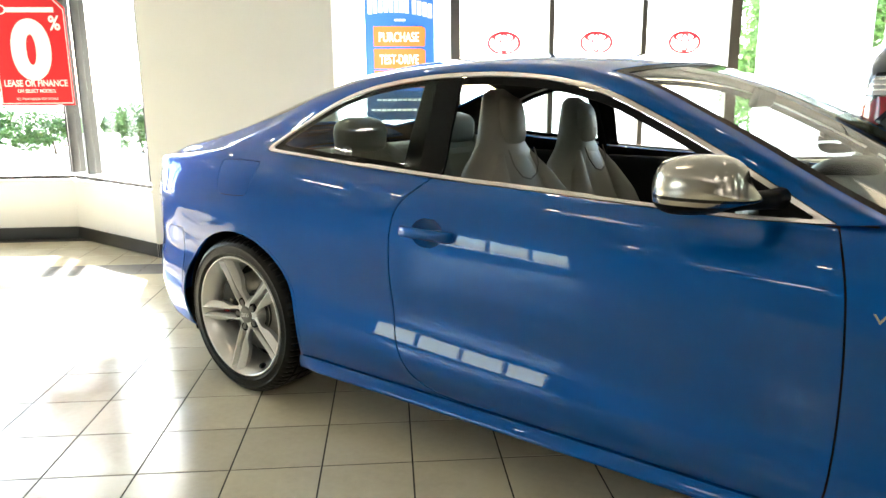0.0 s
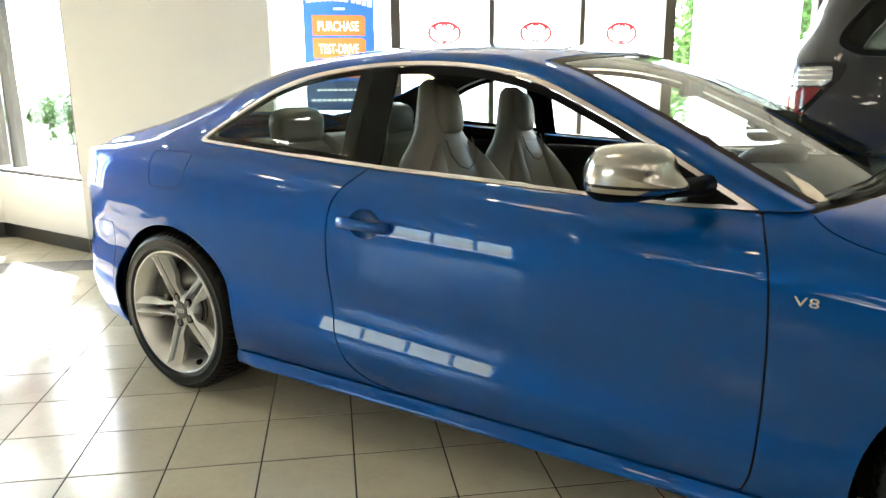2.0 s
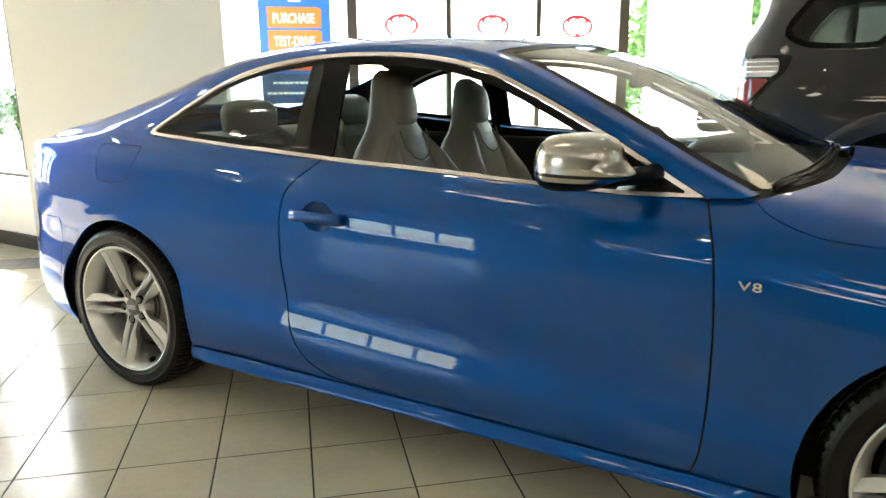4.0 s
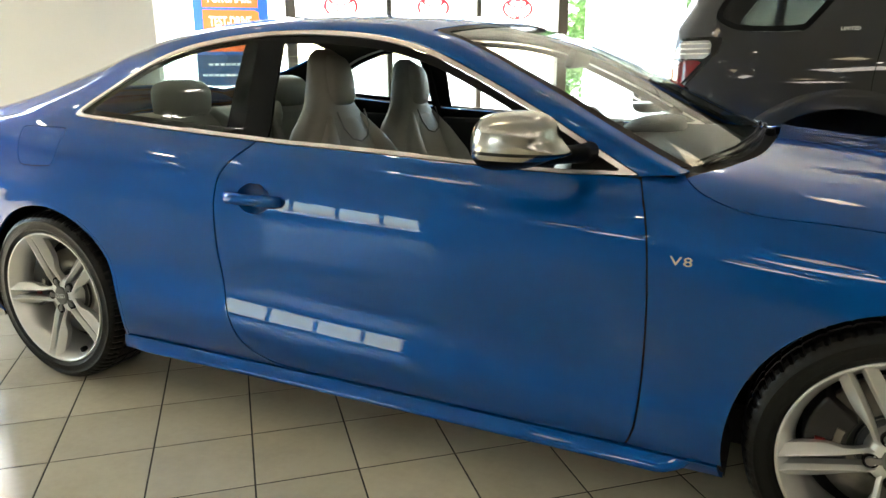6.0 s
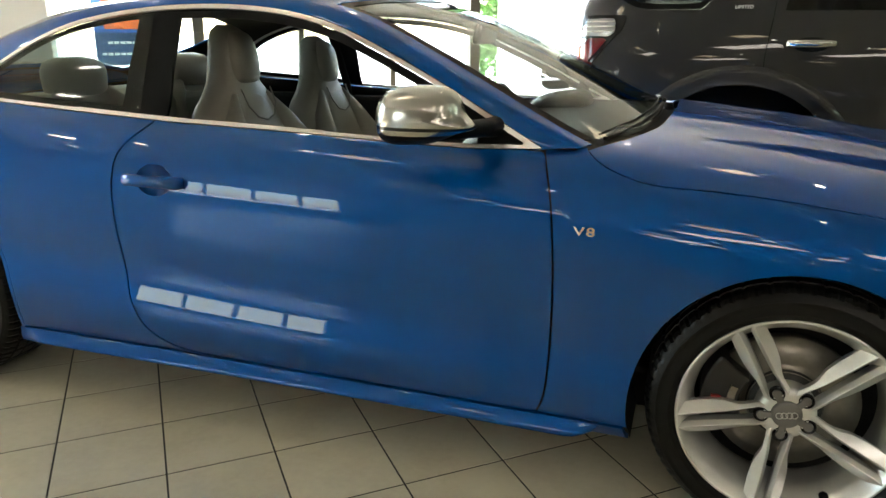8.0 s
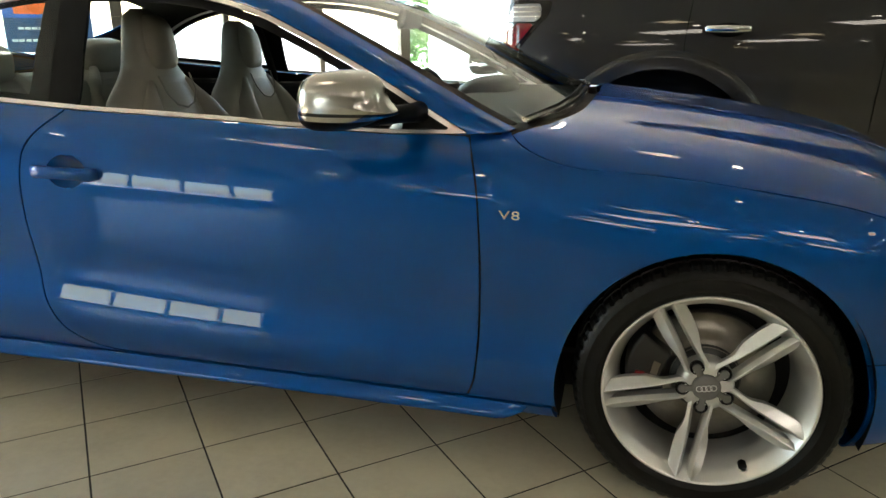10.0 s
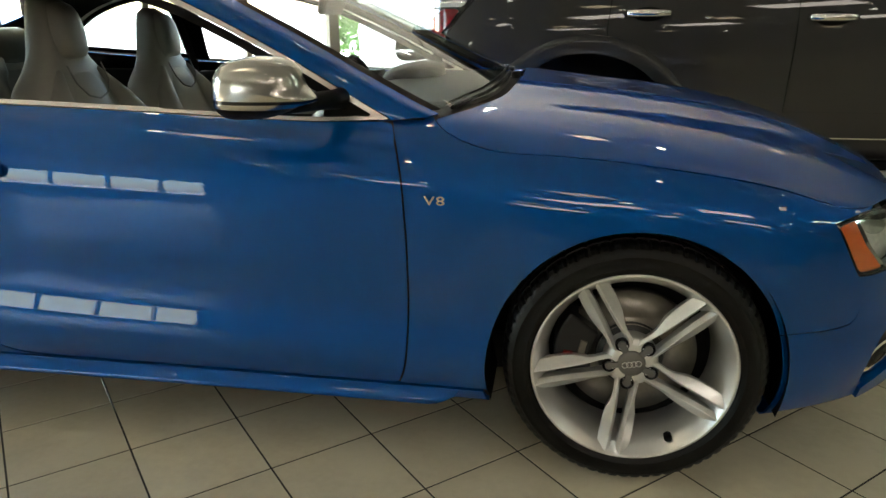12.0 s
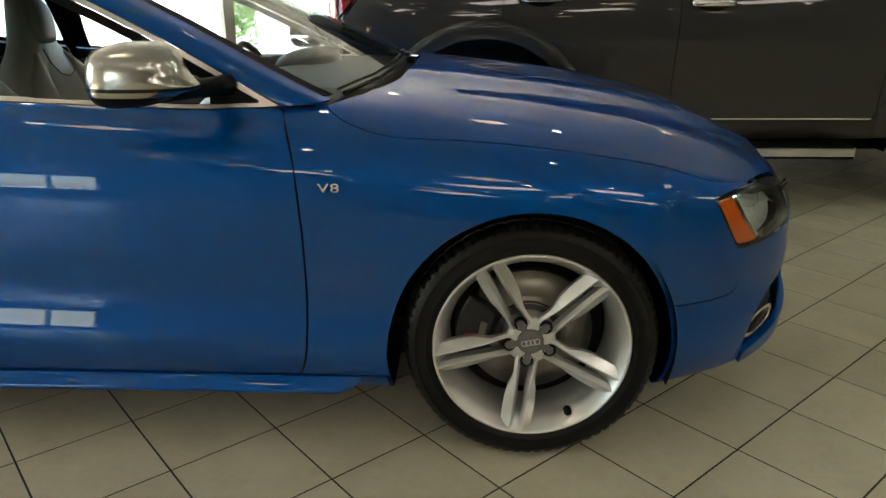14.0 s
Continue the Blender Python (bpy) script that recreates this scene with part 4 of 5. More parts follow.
fin = bmesh.new()
fo = closed([(-2.60, 1.285), (-2.60, 1.285), (-2.56, 1.325), (-2.535, 1.34), (-2.525, 1.332), (-2.515, 1.30), (-2.515, 1.30)], 4)
for y in (-0.012, 0.012):
    fin.faces.new([fin.verts.new((x, y, z)) for x, z in fo])
fin.verts.ensure_lookup_table()
n_fo = len(fo)
for k in range(n_fo):
    fin.faces.new((fin.verts[k], fin.verts[(k + 1) % n_fo], fin.verts[n_fo + (k + 1) % n_fo], fin.verts[n_fo + k]))
bmesh.ops.recalc_face_normals(fin, faces=fin.faces)
part("roof_aerial", fin, BLUE, car)

# wipers on the scuttle
for ys in ((-0.63, -0.45, -0.25, -0.02), (0.02, 0.2, 0.42, 0.6)):
    pts = [(BACK_EDGE(y) - 0.045, y, 0.975 - 0.062 * (abs(y) / 0.75) ** 2) for y in ys]
    b = bmesh.new()
    tube(pts, 0.006, 8, bm=b)
    tube([(x - 0.016, y, z + 0.010) for x, y, z in pts], 0.0035, 6, bm=b)
    part("wiper", b, BLACK, car, "black windscreen wiper")
    part("wiper_pivot", lathe([(0.0, -0.022), (0.014, -0.022), (0.018, 0.0)], 16, m=pose(pts[-1][0] + 0.02, pts[-1][1], pts[-1][2] - 0.02, -90)), BLACK, car)

# floor pan, and the linings of the wheel houses
part("floor_pan", box_bm(-3.4, 0.55, -0.66, 0.66, 0.17, 0.3, 0.02), BLACK, car)
for wx in (0.0, -2.751):
    for sy in (-1, 1):
        b = bmesh.new()
        n = 40
        rings = []
        for y in (0.88, 0.62, 0.50):
            rings.append([b.verts.new((wx + 0.376 * math.cos(a), sy * y, 0.316 + 0.376 * math.sin(a))) for a in np.linspace(-0.30, math.pi + 0.33, n)])
        for A, B in zip(rings, rings[1:]):
            for k in range(n - 1):
                b.faces.new((A[k], A[k + 1], B[k + 1], B[k])).smooth = True
        b.faces.new(rings[-1])
        part("wheel_house", b, BLACK, car)

# ---------------------------------------------------------------- coupe: wheels
def tyre_mesh():
    prof = [(0.2475, 0.100), (0.2515, 0.119), (0.262, 0.128), (0.2665, 0.1288), (0.268, 0.1306), (0.271, 0.1306), (0.2725, 0.1298), (0.287, 0.1315), (0.296, 0.1298), (0.2975, 0.1314), (0.3005, 0.1306), (0.302, 0.1286), (0.306, 0.127), (0.318, 0.117), (0.3245, 0.104), (0.3275, 0.085), (0.3285, 0.078), (0.322, 0.0765),
            (0.322, 0.0685), (0.329, 0.067), (0.329, 0.032), (0.3225, 0.0305), (0.3225, 0.0225), (0.329, 0.021)]
    prof = prof + [(r, -o) for r, o in prof[::-1]]
    seg = 280
    bm = bmesh.new()
    rings = []
    for r, o in prof:
        ring = []
        for k in range(seg):
            a = 2 * math.pi * k / seg
            cut = 0.0045 if (k % 4 == 0 and r > 0.31 and 0.083 < abs(o) < 0.12) else (0.004 if (k % 8 == 0 and abs(o) < 0.08 and r > 0.31) else 0)
            ring.append(bm.verts.new(((r - cut) * math.cos(a), o, (r - cut) * math.sin(a))))
        rings.append(ring)
    for A, B in zip(rings, rings[1:]):
        for k in range(seg):
            bm.faces.new((A[k], A[(k + 1) % seg], B[(k + 1) % seg], B[k])).smooth = False
    # raised bands on the outer wall
    for f in bm.faces:
        c = f.calc_center_median()
        if abs(c.y) > 0.11 and math.hypot(c.x, c.z) < 0.315:
            f.smooth = True
    bmesh.ops.recalc_face_normals(bm, faces=bm.faces)
    return mesh_of("tyre", bm)


def spoke_mesh(side):
    """One blade of a pair; it runs along +x, the outer face towards -y."""
    bm = bmesh.new()
    rings = []
    # distance out, slot edge, ridge, outer edge, height of the ridge
    stations = [(0.040, 0.0125, 0.020, 0.025, -0.083), (0.052, 0.0150, 0.0225, 0.031, -0.088), (0.068, 0.0150, 0.0225, 0.0305, -0.0925), (0.09, 0.0130, 0.0212, 0.0295, -0.098), (0.106, 0.0115, 0.0200, 0.0305, -0.1015),
                (0.122, 0.0105, 0.0192, 0.0345, -0.1045), (0.140, 0.0098, 0.0186, 0.0392, -0.1070), (0.165, 0.0090, 0.0182, 0.0420, -0.1105), (0.195, 0.0083, 0.0180, 0.0430, -0.1145), (0.225, 0.0080, 0.0180, 0.0415, -0.1195), (0.2495, 0.0080, 0.0185, 0.0375, -0.1260)]
    for r, slot, ridge, out, y in stations:
        fall = 0.020 * min(1.0, (out - ridge) / 0.022)
        sec = [(slot, y + 0.040), (slot, y + 0.013), (ridge - 0.0012, y), (ridge + 0.0012, y), (out, y + fall), (out - 0.004, y + fall + 0.024)]
        rings.append([bm.verts.new((r, o, side * z)) for z, o in sec])
    for A, B in zip(rings, rings[1:]):
        for k in range(6):
            bm.faces.new((A[k], A[(k + 1) % 6], B[(k + 1) % 6], B[k]))
    bm.faces.new(rings[0])
    bm.faces.new(rings[-1][::-1])
    bmesh.ops.recalc_face_normals(bm, faces=bm.faces)
    es = [e for e in bm.edges if len(e.link_faces) == 2 and e.calc_face_angle(0) > 0.35]
    bmesh.ops.bevel(bm, geom=es, offset=0.0012, segments=2, affect="EDGES", profile=0.5)
    return mesh_of("spoke", bm)


def sector_mesh(name, r0, r1, a0, a1, y0, y1, n=16, bevel=0.006):
    bm = bmesh.new()
    rings = []
    for a in np.linspace(radians(a0), radians(a1), n):
        c, s = math.cos(a), math.sin(a)
        rings.append([bm.verts.new((r * c, y, r * s)) for r, y in ((r0, y0), (r1, y0), (r1, y1), (r0, y1))])
    for A, B in zip(rings, rings[1:]):
        for k in range(4):
            bm.faces.new((A[k], A[(k + 1) % 4], B[(k + 1) % 4], B[k])).smooth = False
    bm.faces.new(rings[0])
    bm.faces.new(rings[-1][::-1])
    bmesh.ops.recalc_face_normals(bm, faces=bm.faces)
    if bevel:
        es = [e for e in bm.edges if e.calc_face_angle(0) > 0.6]
        bmesh.ops.bevel(bm, geom=es, offset=bevel, segments=2, affect="EDGES", profile=0.5)
    return mesh_of(name, bm)


RIM_PROFILE = [(0.249, -0.108), (0.2535, -0.1195), (0.2545, -0.1245), (0.2525, -0.1275), (0.2485, -0.1270), (0.2455, -0.1235), (0.241, -0.115), (0.231, -0.100), (0.219, -0.078), (0.2115, -0.045), (0.210, 0.0), (0.210, 0.10), (0.246, 0.118)]
RIM_ME = mesh_of("wheel", lathe(RIM_PROFILE, 96))
TYRE_ME, SPOKE_ME = tyre_mesh(), (spoke_mesh(1), spoke_mesh(-1))
HUB_ME = mesh_of("hub", lathe([(0.0, -0.085), (0.045, -0.086), (0.062, -0.083), (0.068, -0.07), (0.07, -0.03), (0.08, 0.0)], 48))
DISC_ME = mesh_of("brake_disc", lathe([(0.0, -0.036), (0.085, -0.036), (0.09, -0.022), (0.105, -0.02), (0.170, -0.02), (0.170, 0.012), (0.1, 0.012)], 64))
DISCHAT_ME = mesh_of("disc_hat", lathe([(0.0, -0.040), (0.082, -0.040), (0.088, -0.03), (0.090, -0.019)], 48))
CALIPER_ME = sector_mesh("brake_caliper", 0.105, 0.196, 143, 203, -0.062, 0.05)
CALBAR_ME = sector_mesh("caliper_plate", 0.118, 0.135, 160, 178, -0.068, -0.060, 6, 0.0)
CALRED_ME = sector_mesh("caliper_badge", 0.150, 0.172, 175, 188, -0.069, -0.060, 6, 0.0)
WELLBACK_ME = mesh_of("brake_shield", lathe([(0.0, 0.02), (0.215, 0.02)], 48))
VALVE_ME = mesh_of("valve", lathe([(0.0, -0.112), (0.009, -0.112), (0.0105, -0.108), (0.0105, -0.092)], 16))


def cap_mesh():
    bm = lathe([(0.0, -0.0935), (0.026, -0.0935), (0.031, -0.0925), (0.0345, -0.0895), (0.0355, -0.083)], 40)
    for k in range(5):
        a = radians(72 * k)
        arm = box_bm(0.026, 0.056, -0.0905, -0.08, -0.0085, 0.0085, 0.003)
        bmesh.ops.create_cone(arm, cap_ends=True, segments=20, radius1=0.0115, radius2=0.0105, depth=0.010, matrix=pose(0.056, -0.0858, 0, 90))
        bmesh.ops.transform(arm, matrix=Matrix.Rotation(-a, 4, "Y"), verts=arm.verts)
        me = mesh_of("arm", arm)
        bm.from_mesh(me)
        bpy.data.meshes.remove(me)
    return mesh_of("hub_cap", bm)


CAP_ME = cap_mesh()
LUG_ME = mesh_of("bolt_recess", lathe([(0.0, -0.0825), (0.0145, -0.0825), (0.0165, -0.0865), (0.0175, -0.0858), (0.0175, -0.075)], 24))
RINGS_ME = mesh_of("cap_emblem", lathe([(0.0066, -0.0938), (0.0066, -0.0952), (0.0084, -0.0952), (0.0084, -0.0938)], 20))
CALIPERBLACK = mottle(material("caliper_black", (0.012, 0.012, 0.013), 0.35), 30, 0.2)
CAPGREY = mottle(material("grey_cap", (0.16, 0.155, 0.15), 0.4, 0.3), 40, 0.1)


def wheel(x, y, turn, flip):
    m = pose(x, y, 0.3265) @ (Matrix.Rotation(math.pi, 4, "Z") if flip else Matrix.Identity(4))
    spin = Matrix.Rotation(-radians(turn), 4, "Y")
    w = part("wheel", RIM_ME, ALLOY, car, "silver five double-spoke alloy wheel")
    w.matrix_basis = m
    part("tyre", TYRE_ME, RUBBER, w, "black low-profile tyre")
    part("hub", HUB_ME, ALLOY, w)
    for k in range(5):
        for s in (0, 1):
            part("spoke", SPOKE_ME[s], ALLOY, w).matrix_basis = spin @ Matrix.Rotation(-radians(72 * k), 4, "Y")
        o = part("bolt_recess", LUG_ME, GLOSSBLACK, w)
        o.matrix_basis = spin @ Matrix.Rotation(-radians(72 * k), 4, "Y") @ Matrix.Translation((0.056, -0.0025, 0))
    part("hub_cap", CAP_ME, CAPGREY, w, "grey wheel centre cap").matrix_basis = spin
    for k in range(4):
        part("cap_emblem", RINGS_ME, ALLOY, w).matrix_basis = spin @ Matrix.Rotation(radians(35), 4, "Y") @ Matrix.Translation((-0.0165 + 0.011 * k, 0, 0))
    part("brake_disc", DISC_ME, STEEL, w)
    part("disc_hat", DISCHAT_ME, DARKSTEEL, w)
    part("brake_shield", WELLBACK_ME, BLACK, w)
    part("brake_caliper", CALIPER_ME, CALIPERBLACK, w, "black brake caliper")
    part("caliper_plate", CALBAR_ME, STEEL, w)
    part("caliper_badge", CALRED_ME, RED, w)
    part("valve", VALVE_ME, BLACK, w).matrix_basis = spin @ Matrix.Rotation(radians(turn + 62.0), 4, "Y") @ Matrix.Translation((0.222, 0, 0)) if not flip else spin
    return w


wheel(0.0, -0.787, 46, False)
wheel(-2.751, -0.787, 40, False)
wheel(0.0, 0.787, 20, True)
wheel(-2.751, 0.787, 50, True)


# ---------------------------------------------------------------- coupe: cabin
def loft(sections, n=28, power=2.6):
    """Rounded sections (x, y, z, half width along y, half depth along x) joined bottom to top."""
    bm = bmesh.new()
    rings = []
    for x, y, z, hw, hd in sections:
        ring = []
        for k in range(n):
            a = 2 * math.pi * k / n
            c, s = math.cos(a), math.sin(a)
            ring.append(bm.verts.new((x + hd * math.copysign(abs(c) ** (2 / power), c), y + hw * math.copysign(abs(s) ** (2 / power), s), z)))
        rings.append(ring)
    for A, B in zip(rings, rings[1:]):
        for k in range(n):
            bm.faces.new((A[k], A[(k + 1) % n], B[(k + 1) % n], B[k])).smooth = True
    bm.faces.new(rings[0])
    bm.faces.new(rings[-1][::-1])
    bmesh.ops.recalc_face_normals(bm, faces=bm.faces)
    return bm


def dense(knots, n):
    """More sections between the given ones."""
    k = np.array(knots, float)
    z = np.linspace(k[0, 2], k[-1, 2], n)
    cols = [curve([(a[2], a[i]) for a in k])(z) for i in (0, 1, 3, 4)]
    return [(cols[0][i], cols[1][i], z[i], cols[2][i], cols[3][i]) for i in range(n)]


PIPING = material("dark_seam", (0.22, 0.21, 0.19), 0.6)


def front_seat(x, y, z):
    """A sports seat with a head restraint in one piece with its back."""
    body = dense([(x + 0.18, y, 0.45 + z, 0.20, 0.11), (x + 0.11, y, 0.62 + z, 0.25, 0.115), (x + 0.055, y, 0.76 + z, 0.25, 0.107), (x + 0.028, y, 0.86 + z, 0.24, 0.10), (x + 0.012, y, 0.94 + z, 0.205, 0.09),
                  (x + 0.008, y, 1.0 + z, 0.150, 0.072), (x, y, 1.05 + z, 0.104, 0.066), (x - 0.004, y, 1.10 + z, 0.088, 0.062), (x - 0.008, y, 1.16 + z, 0.072, 0.056), (x - 0.012, y, 1.2 + z, 0.063, 0.048), (x - 0.016, y, 1.222 + z, 0.048, 0.036), (x - 0.018, y, 1.233 + z, 0.03, 0.018)], 44)
    s = part("front_seat", loft(body, 32, 2.8), LEATHER, car, "light grey leather sports seat")
    for sy in (-1, 1):
        b = bmesh.new()
        tube([(x + 0.27, y + sy * 0.20, 0.5 + z), (x + 0.215, y + sy * 0.225, 0.65 + z), (x + 0.15, y + sy * 0.205, 0.79 + z), (x + 0.10, y + sy * 0.155, 0.90 + z), (x + 0.065, y + sy * 0.095, 1.0 + z)],
             [0.05, 0.06, 0.056, 0.04, 0.012], 14, bm=b)
        part("bolster", b, LEATHER, s)
    head = dense([(x + 0.045, y, 1.035 + z, 0.05, 0.02), (x + 0.05, y, 1.05 + z, 0.064, 0.034), (x + 0.048, y, 1.10 + z, 0.068, 0.038), (x + 0.042, y, 1.16 + z, 0.060, 0.036), (x + 0.03, y, 1.2 + z, 0.048, 0.026), (x + 0.02, y, 1.212 + z, 0.035, 0.012)], 18)
    part("head_restraint", loft(head, 28, 3.0), LEATHER, s)
    ins = dense([(x + 0.17, y, 0.60 + z, 0.13, 0.05), (x + 0.12, y, 0.75 + z, 0.14, 0.05), (x + 0.085, y, 0.88 + z, 0.12, 0.045), (x + 0.062, y, 0.97 + z, 0.085, 0.035), (x + 0.05, y, 1.01 + z, 0.06, 0.02)], 18)
    part("back_panel", loft(ins, 28, 3.0), LEATHER, s)
    b = bmesh.new()
    tube([(x + 0.092, y - 0.088, 1.02 + z), (x + 0.115, y - 0.085, 0.965 + z), (x + 0.128, y - 0.05, 0.925 + z), (x + 0.133, y, 0.912 + z), (x + 0.128, y + 0.05, 0.925 + z), (x + 0.115, y + 0.085, 0.965 + z), (x + 0.092, y + 0.088, 1.02 + z)], 0.0028, 8, bm=b)
    part("seam", b, PIPING, s)
    part("seat_base", box_bm(x + 0.1, x + 0.62, y - 0.25, y + 0.25, 0.40, 0.57, 0.06, 4), LEATHER, s)
    return s


front_seat(-1.83, -0.37, 0.0)
front_seat(-1.90, 0.37, -0.04)
rear = part("rear_seat", box_bm(-2.72, -2.5, -0.62, 0.62, 0.5, 0.99, 0.07, 4), LEATHER, car, "light grey leather rear bench")
for y in (-0.35, 0.33):
    part("head_restraint", loft(dense([(-2.57, y, 0.96, 0.09, 0.03), (-2.565, y, 0.99, 0.135, 0.055), (-2.565, y, 1.06, 0.14, 0.06), (-2.57, y, 1.10, 0.12, 0.05), (-2.575, y, 1.118, 0.06, 0.02)], 14), 28, 3.0), LEATHER, rear)
    part("seat_cushion", box_bm(-2.55, -2.1, y - 0.27, y + 0.27, 0.42, 0.60, 0.06, 4), LEATHER, rear)
    for k in (-1, 1):
        b = bmesh.new()
        tube([(-2.5, y + k * 0.17, 0.68), (-2.47, y + k * 0.19, 0.82), (-2.50, y + k * 0.17, 0.94), (-2.53, y + k * 0.12, 0.99)], [0.03, 0.04, 0.035, 0.02], 10, bm=b)
        part("bolster", b, LEATHER, rear)
part("parcel_shelf", box_bm(-3.25, -2.66, -0.6, 0.6, 0.90, 0.93, 0.01), LINING, car)
part("cabin_floor", box_bm(-2.7, -0.5, -0.75, 0.75, 0.25, 0.40, 0.03), LINING, car)
dash = part("dashboard", loft([(-0.66, 0, 0.55, 0.70, 0.28), (-0.66, 0, 0.80, 0.72, 0.30), (-0.65, 0, 0.88, 0.71, 0.31), (-0.63, 0, 0.915, 0.68, 0.29), (-0.60, 0, 0.93, 0.6, 0.2)], 32, 4.0), BLACK, car, "black soft-touch dashboard")
part("instrument_hood", loft(dense([(-0.80, 0.37, 0.88, 0.20, 0.13), (-0.79, 0.37, 0.93, 0.19, 0.12), (-0.77, 0.37, 0.965, 0.16, 0.09), (-0.75, 0.37, 0.98, 0.08, 0.04)], 10), 24, 2.6), BLACK, dash)
sw = bmesh.new()
axis = Matrix.Rotation(radians(-24), 3, "Y")
tube([Vector((-0.98, 0.37, 0.825)) + axis @ Vector((0, 0.183 * math.cos(a), 0.183 * math.sin(a))) for a in np.linspace(0, 2 * math.pi, 41)[:-1]], 0.015, 10, closed_loop=True, bm=sw)
steer = part("steering_wheel", sw, BLACK, car, "black leather steering wheel")
part("wheel_boss", loft([(-0.97, 0.37, 0.84, 0.06, 0.03), (-0.96, 0.37, 0.90, 0.085, 0.035), (-0.95, 0.37, 0.95, 0.06, 0.03)], 20), BLACK, steer)
for k in (-1, 1):
    b = bmesh.new()
    tube([(-0.965, 0.37 + k * 0.07, 0.90), (-0.975, 0.37 + k * 0.175, 0.90)], 0.016, 8, bm=b)
    part("spoke", b, BLACK, steer)
for sy in (-1, 1):
    dp = part("door_card", box_bm(-1.9, -0.7, sy * 0.71 - 0.03, sy * 0.71 + 0.03, 0.32, 0.862 if sy < 0 else 0.912, 0.02), LINING, car)
    part("door_insert", box_bm(-1.55, -0.85, sy * 0.675 - 0.012, sy * 0.675 + 0.012, 0.72, 0.84, 0.008), LEATHER, dp)
    part("side_lining", box_bm(-2.75, -1.9, sy * 0.70 - 0.03, sy * 0.70 + 0.03, 0.35, 0.92, 0.02), LINING, car)
    b = bmesh.new()
    tube([(-1.88, sy * 0.70, 0.5), (-1.91, sy * 0.69, 0.95), (-1.94, sy * 0.655, 1.12), (-1.96, sy * 0.63, 1.2)], 0.022, 6, flat=0.25, bm=b)
    part("seat_belt", b, BLACK, car)
im = part("inner_mirror", box_bm(-0.01, 0.02, -0.12, 0.12, -0.035, 0.035, 0.015, 3), BLACK, car, "black frameless interior mirror")
im.matrix_basis = pose(-1.02, 0.02, 1.20, 0, 15, 0)


# ---------------------------------------------------------------- the dark grey off-roader beside it
suv = thing("off_road_car", None, "dark grey metallic four-door off-road car with chrome handles", "car")
SUV_Y = 2.46
S_PLAN = curve([(-1.05, 0.0), (-1.04, 0.35), (-1.01, 0.6), (-0.96, 0.76), (-0.9, 0.85), (-0.82, 0.905), (-0.7, 0.94), (-0.5, 0.955), (0.3, 0.96), (2.3, 0.955), (2.9, 0.94), (3.3, 0.87), (3.55, 0.66), (3.66, 0.35), (3.68, 0.0)])


def suv_grid(per=6):
    x = np.concatenate([np.linspace(-1.05, -0.8, 40)[:-1], np.arange(-0.8, 3.681, 0.02)])
    W = S_PLAN(x)
    hood = 1 / (1 + np.exp(-(x - 2.42) / 0.10))
    lean = curve([(-1.13, 0.12), (-0.5, 0.0), (4, 0.0)])(x)
    spec = [(0.80, 0.40), (0.965, 0.41), (0.985, 0.50), (0.985, 0.62), (0.988, 0.80), (1.0, 0.92), (0.998, 1.02), (0.987, 1.12), (0.971, 1.21), (0.952, 1.285)]
    rows = [np.stack([x, SUV_Y - W * a, np.full_like(x, z)], -1) for a, z in spec]
    for a, zc, zh in ((0.905, 1.45, 1.235), (0.86, 1.60, 1.25), (0.79, 1.715, 1.265), (0.55, 1.785, 1.29), (0.0, 1.80, 1.30)):
        z = zc * (1 - hood) + zh * hood
        rows.append(np.stack([x + lean * np.clip((zc - 1.2) / 0.6, 0, 1) * 2.4, SUV_Y - W * a, z], -1))
    return across(np.array(rows), per)


SG, SG_S = suv_grid()
sx, sz = SG[..., 0], SG[..., 2]
ss = np.repeat(SG_S[:, None], SG.shape[1], 1)
S_ARCH = lambda cx0: np.hypot(sx - cx0, sz - 0.43) - 0.52
arches = np.minimum(S_ARCH(-0.07), S_ARCH(2.72))
QUARTER_WIN = closed([(-0.72, 1.415), (-0.685, 1.365), (-0.60, 1.33), (-0.45, 1.322), (-0.32, 1.325), (-0.27, 1.345), (-0.10, 1.58), (-0.12, 1.64), (-0.3, 1.66), (-0.55, 1.63), (-0.66, 1.52)], 5)
DOOR_R = closed([(0.065, 1.40), (0.05, 1.26), (0.03, 1.1), (0.03, 0.97), (0.03, 0.97), (0.20, 0.93), (0.36, 0.82), (0.46, 0.68), (0.5, 0.52), (0.5, 0.52), (0.955, 0.52), (0.955, 0.52), (0.965, 0.7), (0.975, 1.0), (0.985, 1.3), (1.02, 1.68), (1.02, 1.68), (0.12, 1.68), (0.12, 1.68)], 5)
DOOR_F = closed([(0.985, 1.3), (0.975, 1.0), (0.965, 0.7), (0.955, 0.52), (0.955, 0.52), (2.1, 0.52), (2.1, 0.52), (2.12, 0.8), (2.12, 1.2), (2.05, 1.28), (2.05, 1.28), (1.6, 1.68), (1.6, 1.68), (1.02, 1.68), (1.02, 1.68)], 5)
WIN_R = closed([(0.10, 1.31), (0.10, 1.31), (0.92, 1.305), (0.92, 1.305), (0.955, 1.64), (0.955, 1.64), (0.2, 1.65), (0.2, 1.65)], 5)
WIN_F = closed([(1.05, 1.305), (1.05, 1.305), (1.98, 1.30), (1.98, 1.30), (1.56, 1.64), (1.56, 1.64), (1.08, 1.64), (1.08, 1.64)], 5)
